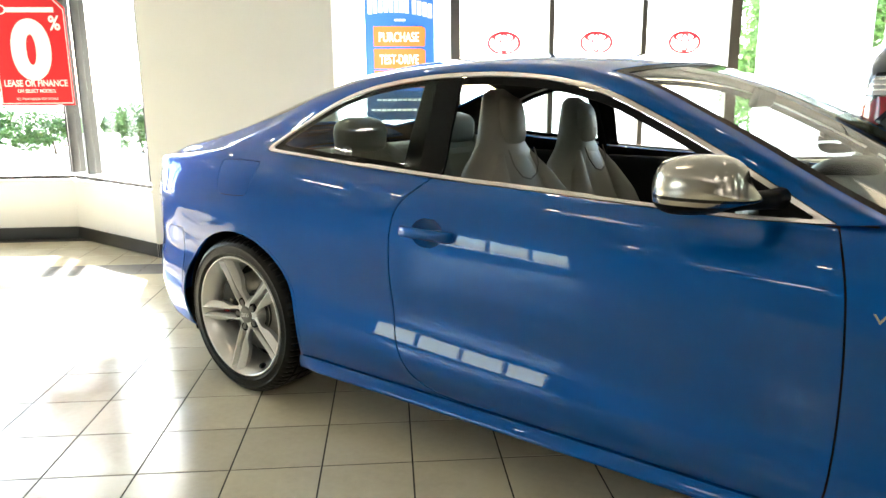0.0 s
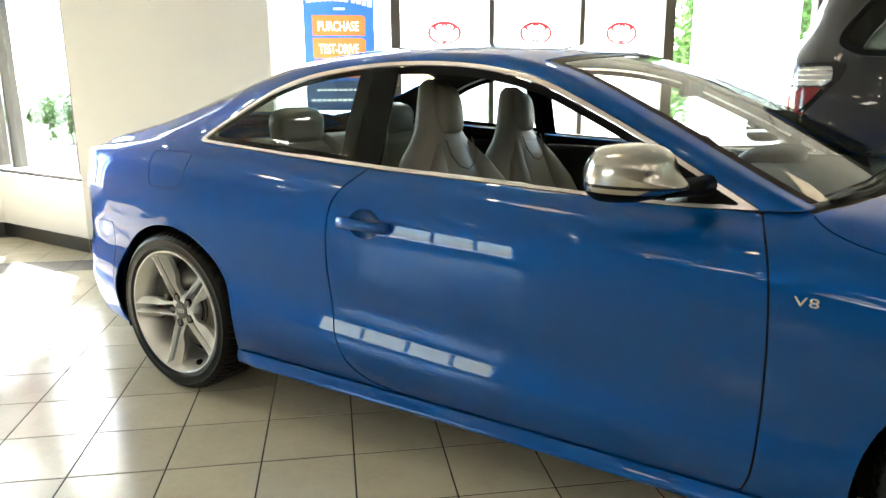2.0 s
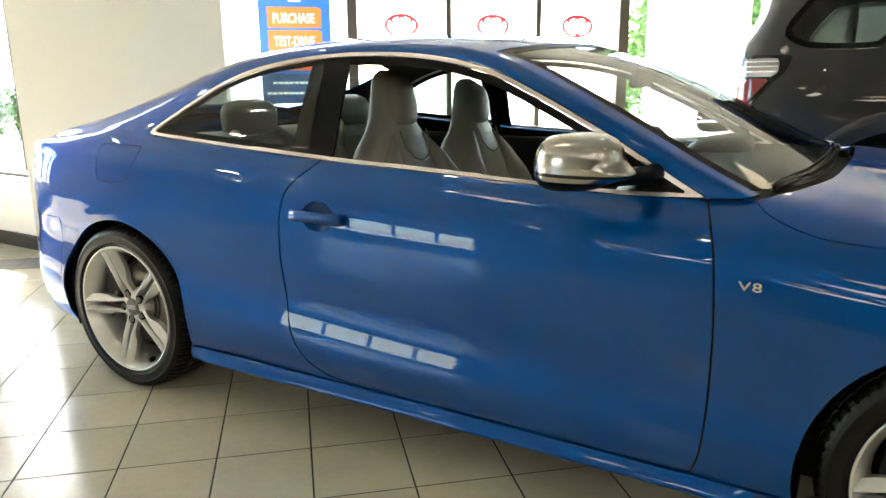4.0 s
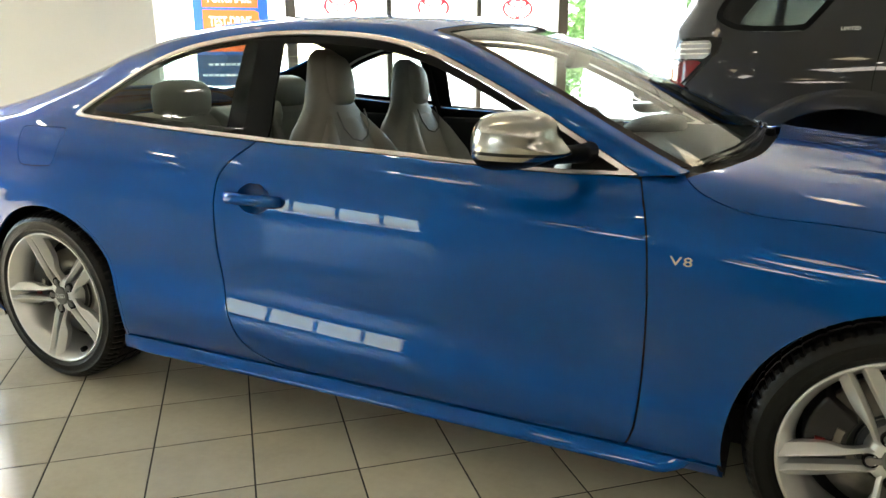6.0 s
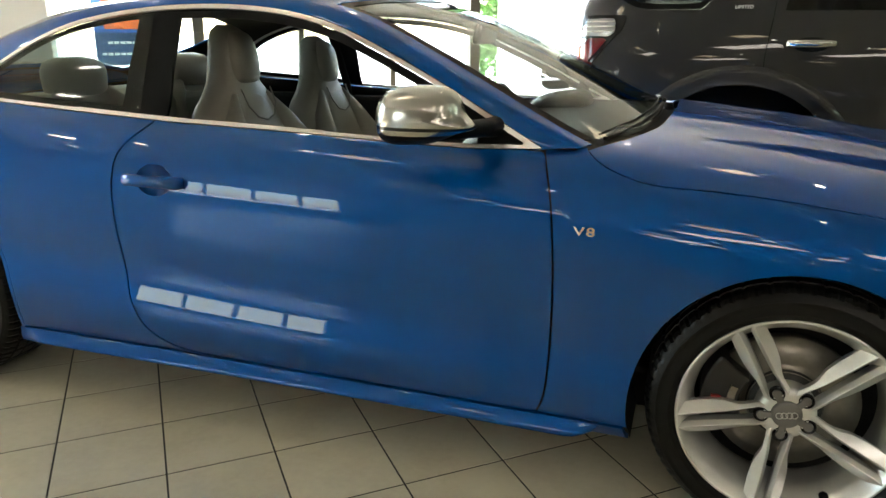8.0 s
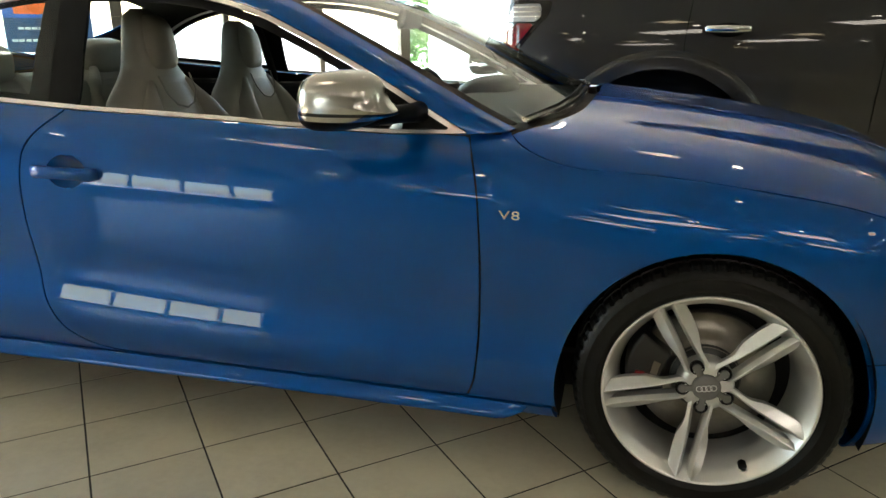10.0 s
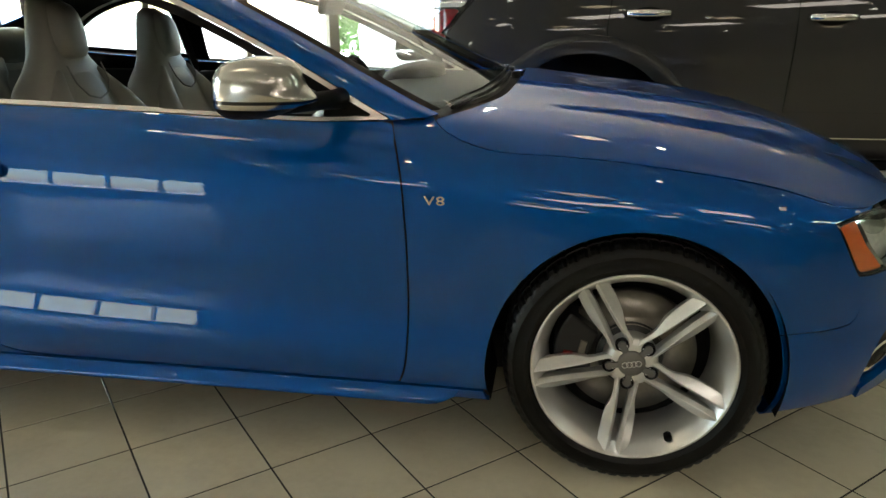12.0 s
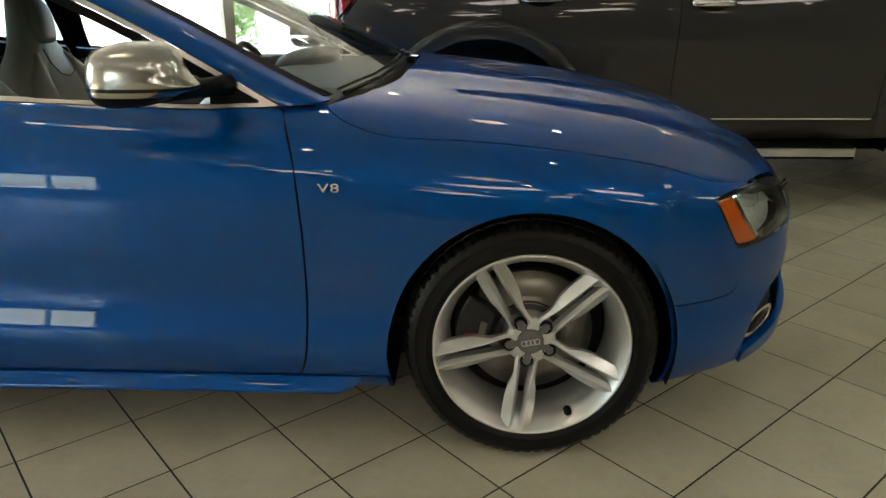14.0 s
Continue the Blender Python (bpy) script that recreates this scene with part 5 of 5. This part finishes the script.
LAMP = closed([(-0.89, 1.295), (-0.89, 1.295), (-0.69, 1.295), (-0.675, 1.27), (-0.695, 1.215), (-0.74, 1.17), (-0.86, 1.035), (-0.93, 1.03), (-0.99, 1.06), (-0.99, 1.06)], 5)
s_qw, s_dr, s_df, s_wr, s_wf, s_lamp = (inside(o, sx, sz) for o in (QUARTER_WIN, DOOR_R, DOOR_F, WIN_R, WIN_F, LAMP))
flare = np.where(sx < 1.3, S_ARCH(-0.07), S_ARCH(2.72))
SG2 = 0.0022


def spanel(name, keep, mat=None, depth=0.006, offset=0.0, parent=None, label="", both=True):
    bm = clipped(SG, keep, depth=depth, offset=offset)
    ob = part(name, bm, mat or SUVGREY, parent or suv, label)
    if both:
        me = mesh_of(name, clipped(SG, keep, depth=depth, offset=offset))
        for v in me.vertices:
            v.co.y = 2 * SUV_Y - v.co.y
        me.flip_normals()
        part(name, me, mat or SUVGREY, parent or suv, label)
    return ob


S_SCREEN = np.minimum(ss - 11.2, np.minimum(sx - 1.75, 2.45 - sx))
spanel("body_shell", [flare, -SG2 - s_dr, -SG2 - s_df, -SG2 - s_qw, -0.002 - s_lamp, -S_SCREEN])
rear_d = spanel("rear_door", [s_dr - SG2, -s_wr, flare - 0.07], both=False)
front_d = spanel("front_door", [s_df - SG2, -s_wf], both=False)
spanel("door_inner", [np.maximum(s_dr, s_df), -s_wr, -s_wf, flare - 0.02], BLACK, depth=0, offset=-0.008)
spanel("quarter_window", [s_qw], DARKGLASS, depth=0.004, offset=-0.002, label="dark privacy glass")
spanel("window_edge", [s_qw, 0.028 - s_qw], BLACK, depth=0.002, offset=-0.001)
spanel("rear_window", [s_wr], DARKGLASS, depth=0, offset=-0.006)
spanel("front_window", [s_wf], CARGLASS, depth=0, offset=-0.006)
spanel("windscreen", [S_SCREEN], CARGLASS, depth=0, offset=-0.004)
belt = np.minimum(0.011 - np.abs(sz - 1.300), np.minimum(sx - 0.07, 2.0 - sx))
spanel("belt_trim", [belt], CHROME, depth=0.008, offset=0.006, label="chrome belt strip")
SG_N = normals_of(SG)
swell = np.clip((0.094 - flare) / 0.02, 0, 1)
swell = 0.024 * swell * swell * (3 - 2 * swell)
FLARE = SG + SG_N * swell[..., None]
for far in (-1, 1):
    keep = [flare, 0.094 - flare, sz - 0.42, far * (sx - 1.3)]
    for side_y in (0, 1):
        me = mesh_of("wheel_flare", clipped(FLARE, keep, depth=0.05))
        if side_y:
            for v in me.vertices:
                v.co.y = 2 * SUV_Y - v.co.y
            me.flip_normals()
        part("wheel_flare", me, SUVGREY, suv, "bulged wheel arch flare")
spanel("door_moulding", [np.minimum(np.minimum(0.075 - np.abs(sz - 0.575), sx - 0.50), 2.08 - sx)], depth=0.01, offset=0.012)
spanel("moulding_strip", [np.minimum(np.minimum(0.009 - np.abs(sz - 0.512), sx - 0.50), 2.08 - sx)], BRIGHT, depth=0.006, offset=0.02, label="chrome lower door strip")
lamp = spanel("tail_lamp", [s_lamp], GLOSSBLACK, depth=0.02, offset=0.003, label="tail lamp with clear and red lenses")
clear_l = np.minimum(np.minimum(s_lamp - 0.020, sz - 1.185), -0.725 - sx)
diag = ((sz - 1.215) * 0.235 - (sx + 0.695) * 0.185) / 0.299  # distance from the slanting lower edge
red_l = np.minimum(np.minimum(s_lamp - 0.018, 1.176 - sz), 0.07 - diag)
low_l = np.minimum(np.minimum(s_lamp - 0.018, 1.176 - sz), diag - 0.075)
spanel("clear_lens", [clear_l], material("frosted_lens", (0.42, 0.425, 0.44), 0.12, 0.5), depth=0.01, offset=0.016)
for k in range(3):
    spanel("lens_rib", [clear_l, 0.004 - np.abs(sz - (1.21 + 0.025 * k))], BRIGHT, depth=0.004, offset=0.020)
spanel("red_lens", [red_l], REDLENS, depth=0.01, offset=0.014)
spanel("clear_lens", [low_l], bpy.data.materials["frosted_lens"], depth=0.01, offset=0.012)
# running board with a pale tread
for sy in (-1, 1):
    yb = SUV_Y + sy * 1.0
    rb = part("running_board", box_bm(0.52, 1.96, yb - 0.10, yb + 0.10, 0.315, 0.385, 0.02, 3), BLACK, suv, "black running board with a pale edge")
    part("board_edge", box_bm(0.54, 1.94, yb + sy * 0.095, yb + sy * 0.112, 0.338, 0.378, 0.006), material("pale_aluminium", (0.6, 0.585, 0.54), 0.35, 0.5), rb)
    for x in (0.7, 1.27, 1.85):
        part("bracket", box_bm(x - 0.03, x + 0.03, min(yb, SUV_Y + sy * 0.7), max(yb, SUV_Y + sy * 0.7), 0.33, 0.36), BLACK, rb)


def suv_handle(x, z, parent):
    b = bmesh.new()
    y = SUV_Y - 0.96
    tube([(x - 0.118, y + 0.005, z), (x - 0.105, y - 0.022, z + 0.001), (x - 0.05, y - 0.040, z + 0.002), (x + 0.04, y - 0.040, z + 0.002), (x + 0.10, y - 0.022, z + 0.001), (x + 0.115, y + 0.005, z)],
         [0.016, 0.019, 0.0185, 0.0185, 0.019, 0.016], 12, flat=0.6, bm=b)
    part("door_handle", b, BRIGHT, parent, "chrome pull handle")
    c = bmesh.new()
    bmesh.ops.create_uvsphere(c, u_segments=20, v_segments=10, radius=1, matrix=pose(x, y + 0.001, z - 0.003) @ Matrix.Diagonal((0.085, 0.006, 0.036, 1)))
    part("handle_recess", c, BLACK, parent)


suv_handle(0.235, 1.15, rear_d)
suv_handle(1.14, 1.125, front_d)
t2 = bpy.data.curves.new("trim_badge", "FONT")
t2.body, t2.size, t2.extrude, t2.bevel_depth, t2.space_character = "LIMITED", 0.023, 0.001, 0.0004, 1.05
t2.materials.append(ALLOY)
lb = new("trim_badge", t2)
lb.matrix_world = pose(-0.135, 1.530, 1.322, 84, 0, 0)
lb.parent = suv
lb["label"] = "small chrome trim badge"
part("chassis", box_bm(-0.95, 3.4, SUV_Y - 0.75, SUV_Y + 0.75, 0.30, 0.5, 0.03), BLACK, suv)
part("roof_aerial", tube([(-0.62, SUV_Y - 0.62, 1.72), (-0.70, SUV_Y - 0.62, 1.80), (-0.52, SUV_Y - 0.62, 2.02)], [0.012, 0.008, 0.004], 8), BLACK, suv)
part("rear_bumper", box_bm(-1.22, -0.8, SUV_Y - 0.86, SUV_Y + 0.86, 0.42, 0.72, 0.08, 4), SUVGREY, suv)
part("cabin_back", box_bm(-0.55, 2.0, SUV_Y - 0.6, SUV_Y + 0.6, 0.6, 1.15, 0.05), LINING, suv)
for x in (0.55, 1.55):
    for sy in (-1, 1):
        part("seat", loft([(x, SUV_Y + sy * 0.38, 0.8, 0.25, 0.1), (x - 0.08, SUV_Y + sy * 0.38, 1.3, 0.24, 0.08), (x - 0.09, SUV_Y + sy * 0.38, 1.36, 0.14, 0.06), (x - 0.1, SUV_Y + sy * 0.38, 1.55, 0.13, 0.06), (x - 0.1, SUV_Y + sy * 0.38, 1.58, 0.06, 0.02)]), BLACK, suv)
for x in (-0.07, 2.72):
    for sy in (-1, 1):
        w = part("wheel", mesh_of("wheel", lathe([(0.0, -0.09), (0.07, -0.095), (0.2, -0.10), (0.235, -0.115), (0.245, -0.12), (0.248, -0.10), (0.248, 0.1)], 48)), ALLOY, suv, "silver alloy wheel")
        w.matrix_basis = pose(x, SUV_Y + sy * 0.80, 0.387) @ (Matrix.Rotation(math.pi, 4, "Z") if sy > 0 else Matrix.Identity(4))
        part("tyre", mesh_of("tyre", lathe([(0.245, -0.10), (0.30, -0.132), (0.36, -0.125), (0.386, -0.09), (0.386, 0.09), (0.36, 0.125), (0.245, 0.10)], 64)), RUBBER, w)
        b = bmesh.new()
        rings = [[b.verts.new((x + 0.53 * math.cos(a), SUV_Y + sy * y, 0.43 + 0.53 * math.sin(a))) for a in np.linspace(-0.2, math.pi + 0.2, 32)] for y in (0.93, 0.5)]
        for k in range(31):
            b.faces.new((rings[0][k], rings[0][k + 1], rings[1][k + 1], rings[1][k]))
        b.faces.new(rings[1])
        part("wheel_house", b, BLACK, suv)


# ---------------------------------------------------------------- signs and banners
SIGNRED = mottle(material("red_print", (0.62, 0.012, 0.02), 0.45), 3, 0.04)
SIGNWHITE = material("white_print", (0.85, 0.85, 0.85), 0.45)
SIGNBLUE = mottle(material("blue_print", (0.02, 0.12, 0.5), 0.45), 3, 0.05)
SIGNORANGE = mottle(material("orange_print", (0.85, 0.15, 0.03), 0.45), 3, 0.06)
SIGNDARK = material("dark_blue_print", (0.01, 0.05, 0.16), 0.45)


def lettering(parent, text, x, z, size, mat, bold=0.0, squeeze=1.0, y=-0.004, align="CENTER"):
    c = bpy.data.curves.new("lettering", "FONT")
    c.body, c.size, c.extrude, c.offset, c.align_x = text, size, 0.0006, bold, align
    c.materials.append(mat)
    o = new("lettering", c)
    o.parent = parent
    o.matrix_basis = pose(x, y, z, 90, 0, 0) @ Matrix.Diagonal((squeeze, 1, 1, 1))
    return o


def slab(parent, name, outline, mat, y0, y1):
    bm = bmesh.new()
    n = len(outline)
    A = [bm.verts.new((x, y0, z)) for x, z in outline]
    B = [bm.verts.new((x, y1, z)) for x, z in outline]
    bm.faces.new(A)
    bm.faces.new(B[::-1])
    for k in range(n):
        bm.faces.new((A[k], B[k], B[(k + 1) % n], A[(k + 1) % n]))
    bmesh.ops.recalc_face_normals(bm, faces=bm.faces)
    return part(name, bm, mat, parent)


# the red tag-shaped board on the left window
tag = thing("price_board", ROOM @ pose(-2.62, 3.765, 1.13), "red tag-shaped cardboard offer sign with white lettering", "sign")
out = [(-0.30, 0.0), (0.285, 0.0), (0.285, 0.77), (0.20, 0.86), (-0.215, 0.86), (-0.30, 0.77)]
slab(tag, "board", out, SIGNRED, 0.0, 0.006)
edge = [(x * 0.965, 0.43 + (z - 0.43) * 0.965) for x, z in out]
inner = [(x * 0.945, 0.43 + (z - 0.43) * 0.95) for x, z in out]
slab(tag, "white_line", edge, SIGNWHITE, -0.001, 0.0)
slab(tag, "board_face", inner, SIGNRED, -0.002, -0.001)
lettering(tag, "0", -0.01, 0.24, 0.60, SIGNWHITE, 0.034, 0.95)
lettering(tag, "%", 0.195, 0.60, 0.155, SIGNWHITE, 0.004, 0.85)
lettering(tag, "LEASE OR FINANCE", -0.005, 0.155, 0.072, SIGNWHITE, 0.002, 0.80)
lettering(tag, "ON SELECT MODELS.", -0.005, 0.105, 0.038, SIGNWHITE, 0.0008, 0.85)
lettering(tag, "SEE YOUR DEALER FOR DETAILS.", -0.005, 0.045, 0.027, SIGNWHITE, 0.0, 0.85)
slab(tag, "brand_bar", [(-0.17, 0.735), (0.20, 0.735), (0.20, 0.775), (-0.17, 0.775)], SIGNWHITE, -0.004, -0.002)
part("brand_ring", lathe([(0.040, -0.004), (0.052, -0.004), (0.052, -0.002), (0.040, -0.002)], 24, m=pose(-0.23, 0, 0.757) @ Matrix.Diagonal((1.2, 1, 0.8, 1))), SIGNWHITE, tag)
part("cord", tube([(0.0, 0.003, 0.86), (0.0, 0.003, 1.75)], 0.003, 6), SIGNWHITE, tag)

# the blue hanging banner in the far window
ban = thing("hanging_banner", ROOM @ pose(0.385, 4.93, 0.0), "blue hanging vinyl banner with orange text boxes", "banner")
slab(ban, "cloth", [(-0.345, 0.93), (0.345, 0.93), (0.345, 2.6), (-0.345, 2.6)], SIGNBLUE, 0.0, 0.004)
slab(ban, "dark_field", [(-0.345, 0.93), (0.345, 0.93), (0.345, 1.22), (-0.345, 1.22)], SIGNDARK, -0.001, 0.0)
for z0, z1 in ((1.655, 1.845), (1.44, 1.63), (1.25, 1.42)):
    slab(ban, "text_box", [(-0.26, z0), (0.25, z0), (0.255, z1 - 0.02), (0.22, z1), (-0.26, z1)], SIGNORANGE, -0.003, 0.0)
lettering(ban, "PURCHASE", -0.01, 1.70, 0.125, SIGNWHITE, 0.003, 0.66, -0.005)
lettering(ban, "TEST-DRIVE", -0.01, 1.485, 0.125, SIGNWHITE, 0.003, 0.60, -0.005)
for k in range(12):
    x = -0.31 + k * 0.052 + (0.02 if k > 7 else 0)
    z = 1.98 - 0.0011 * (k - 4) ** 2
    slab(ban, "title_bar", [(x, z), (x + 0.040, z - 0.004), (x + 0.040, z + 0.13), (x, z + 0.134)], SIGNWHITE, -0.003, 0.0)
slab(ban, "small_bar", [(-0.05, 1.895), (0.06, 1.895), (0.06, 1.915), (-0.05, 1.915)], SIGNWHITE, -0.003, 0.0)
for z, w in ((1.12, 0.24), (1.02, 0.30)):
    for k in range(int(w * 2 / 0.052)):
        slab(ban, "text_bar", [(-w + k * 0.052, z), (-w + k * 0.052 + 0.042, z), (-w + k * 0.052 + 0.042, z + 0.022), (-w + k * 0.052, z + 0.022)], SIGNWHITE, -0.003, -0.001)
part("rail", tube([(-0.36, 0.002, 2.6), (0.36, 0.002, 2.6)], 0.010, 8), BRONZE, ban)

# red emblem stickers on the panes
STICKER = material("red_sticker", (0.75, 0.02, 0.04), 0.5)
for u in (1.455, 2.42, 3.36):
    st = thing("window_sticker", ROOM @ pose(u, 5.068, 1.69), "red oval emblem sticker on the window pane", "sticker", "stickers on the panes")
    part("outer_ring", lathe([(0.144, -0.002), (0.176, -0.002), (0.176, 0.0), (0.144, 0.0)], 40, m=Matrix.Diagonal((1, 1, 0.66, 1))), STICKER, st)
    part("cross_ring", lathe([(0.076, -0.003), (0.107, -0.003), (0.107, -0.001), (0.076, -0.001)], 32, m=pose(0, 0, 0.052) @ Matrix.Diagonal((1.15, 1, 0.42, 1))), STICKER, st)
    part("upright_ring", lathe([(0.076, -0.004), (0.112, -0.004), (0.112, -0.002), (0.076, -0.002)], 32, m=Matrix.Diagonal((0.42, 1, 0.98, 1))), STICKER, st)


# ---------------------------------------------------------------- outdoors
LEAF = mottle(material("leaf_green", (0.09, 0.19, 0.035), 0.55), 3, 0.4)
LEAF2 = mottle(material("hedge_green", (0.07, 0.15, 0.03), 0.6), 3, 0.4)
BARK = mottle(material("bark", (0.12, 0.09, 0.06), 0.9), 12, 0.3, 0.6, 60)
CONCRETE = mottle(material("pale_concrete", (0.55, 0.54, 0.51), 0.9), 1.5, 0.08, 0.3, 80)
gb = bmesh.new()
bmesh.ops.create_grid(gb, x_segments=2, y_segments=2, size=400)
ground = part("ground", gb, CONCRETE)
ground.location = (0, 0, -0.15)
tagged(ground, "pale sunlit paved ground outside the showroom", "ground", kind="structure")


def leaves(center, radii, n, size, seed):
    """Small folded leaves scattered through uneven clumps."""
    rnd = random.Random(seed)
    clumps = [(Vector((rnd.uniform(-1, 1), rnd.uniform(-1, 1), rnd.uniform(-0.95, 0.95))), rnd.uniform(0.22, 0.5)) for _ in range(26)]
    vs, fs = [], []
    for _ in range(n):
        c, r = rnd.choice(clumps)
        d = Vector((rnd.gauss(0, 1), rnd.gauss(0, 1), rnd.gauss(0, 1))).normalized() * r * rnd.uniform(0.6, 1.0)
        p = c * 0.72 + d
        p = Vector((center[0] + p.x * radii[0], center[1] + p.y * radii[1], center[2] + p.z * radii[2]))
        a = Vector((rnd.gauss(0, 1), rnd.gauss(0, 1), rnd.gauss(0, 0.7))).normalized()
        b = a.cross(Vector((rnd.gauss(0, 1), rnd.gauss(0, 1), rnd.gauss(0, 1)))).normalized()
        s = size * rnd.uniform(0.6, 1.3)
        nrm = a.cross(b) * s * 0.18
        k = len(vs)
        vs += [p - a * s, p + b * s * 0.42 + nrm, p + a * s, p - b * s * 0.42 + nrm]
        fs += [(k, k + 1, k + 2), (k, k + 2, k + 3)]
    me = bpy.data.meshes.new("crown")
    me.from_pydata([tuple(v) for v in vs], [], fs)
    return me


def hedge(u, v, z, radii, seed, n=5000, label="clipped green hedge bush in front of the window"):
    h = thing("hedge_bush", ROOM @ pose(u, v, 0), label, "hedge", "hedge along the front")
    part("crown", leaves((0, 0, z), radii, n, 0.035, seed), LEAF2, h)
    for k in (-0.3, 0.0, 0.3):
        part("stem", tube([(k * radii[0], 0, 0.36), (k * 1.3 * radii[0], 0.05, z)], 0.02, 6), BARK, h)


bed = thing("planting_bed", ROOM @ pose(-4.0, 8.3, -0.15), "long low white concrete planting bed under the hedge", "planter")
part("bed_wall", box_bm(-3.0, 3.0, -0.62, 0.62, 0, 0.52, 0.02), CONCRETE, bed)
part("coping", box_bm(-3.04, 3.04, -0.66, -0.52, 0.521, 0.56, 0.01), CONCRETE, bed)
hedge(-5.6, 8.2, 0.70, (0.85, 0.5, 0.36), 1)
hedge(-4.3, 8.3, 0.70, (0.8, 0.5, 0.36), 2)
hedge(-3.05, 8.25, 0.72, (0.8, 0.5, 0.36), 3)
hedge(-2.0, 8.4, 0.66, (0.8, 0.5, 0.34), 4)


def tree(u, v, height, radii, seed, n=9000):
    t = thing("tree", ROOM @ pose(u, v, -0.15), "leafy green tree outside the shop window", "tree", "trees outside")
    part("trunk", tube([(0, 0, 0), (0.03, 0.02, height * 0.4), (0.0, 0.0, height * 0.8)], [0.11, 0.085, 0.04], 10), BARK, t)
    rnd = random.Random(seed)
    for k in range(6):
        a = k * 1.05 + rnd.uniform(-0.3, 0.3)
        part("limb", tube([(0, 0, height * (0.35 + 0.06 * k)), (0.3 * radii[0] * math.cos(a), 0.3 * radii[1] * math.sin(a), height * (0.45 + 0.07 * k)), (0.7 * radii[0] * math.cos(a), 0.7 * radii[1] * math.sin(a), height * (0.5 + 0.08 * k))], [0.04, 0.03, 0.012], 6), BARK, t)
    part("crown", leaves((0, 0, height * 0.55), (radii[0], radii[1], height * 0.48), n, 0.06, seed + 9), LEAF, t)


tree(6.5, 9.5, 4.6, (0.6, 0.6), 11)
tree(9.2, 10.2, 4.8, (0.9, 0.9), 12)
# white plastered wall and planter outside
PLASTER_WHITE = mottle(material("white_plaster", (0.82, 0.82, 0.80), 0.85), 2, 0.04, 0.3, 90)
ow = room_part("garden_wall", uv_box(5.88, 7.55, 8.2, 8.45, -0.15, 3.6, 0.01), PLASTER_WHITE)
tagged(ow, "plain white plastered wall outside the window", "wall")
pt = thing("planter", ROOM @ pose(-3.55, 7.2, -0.15), "pale square stone planter outside the window", "planter")
part("pot", box_bm(-0.24, 0.24, -0.24, 0.24, 0, 0.85, 0.02), CONCRETE, pt)
part("urn", lathe([(0.02, 0.85), (0.12, 0.87), (0.07, 0.95), (0.16, 1.12), (0.19, 1.22), (0.17, 1.22), (0.0, 1.1)], 24, m=Matrix.Rotation(radians(90), 4, "X")), CONCRETE, pt)
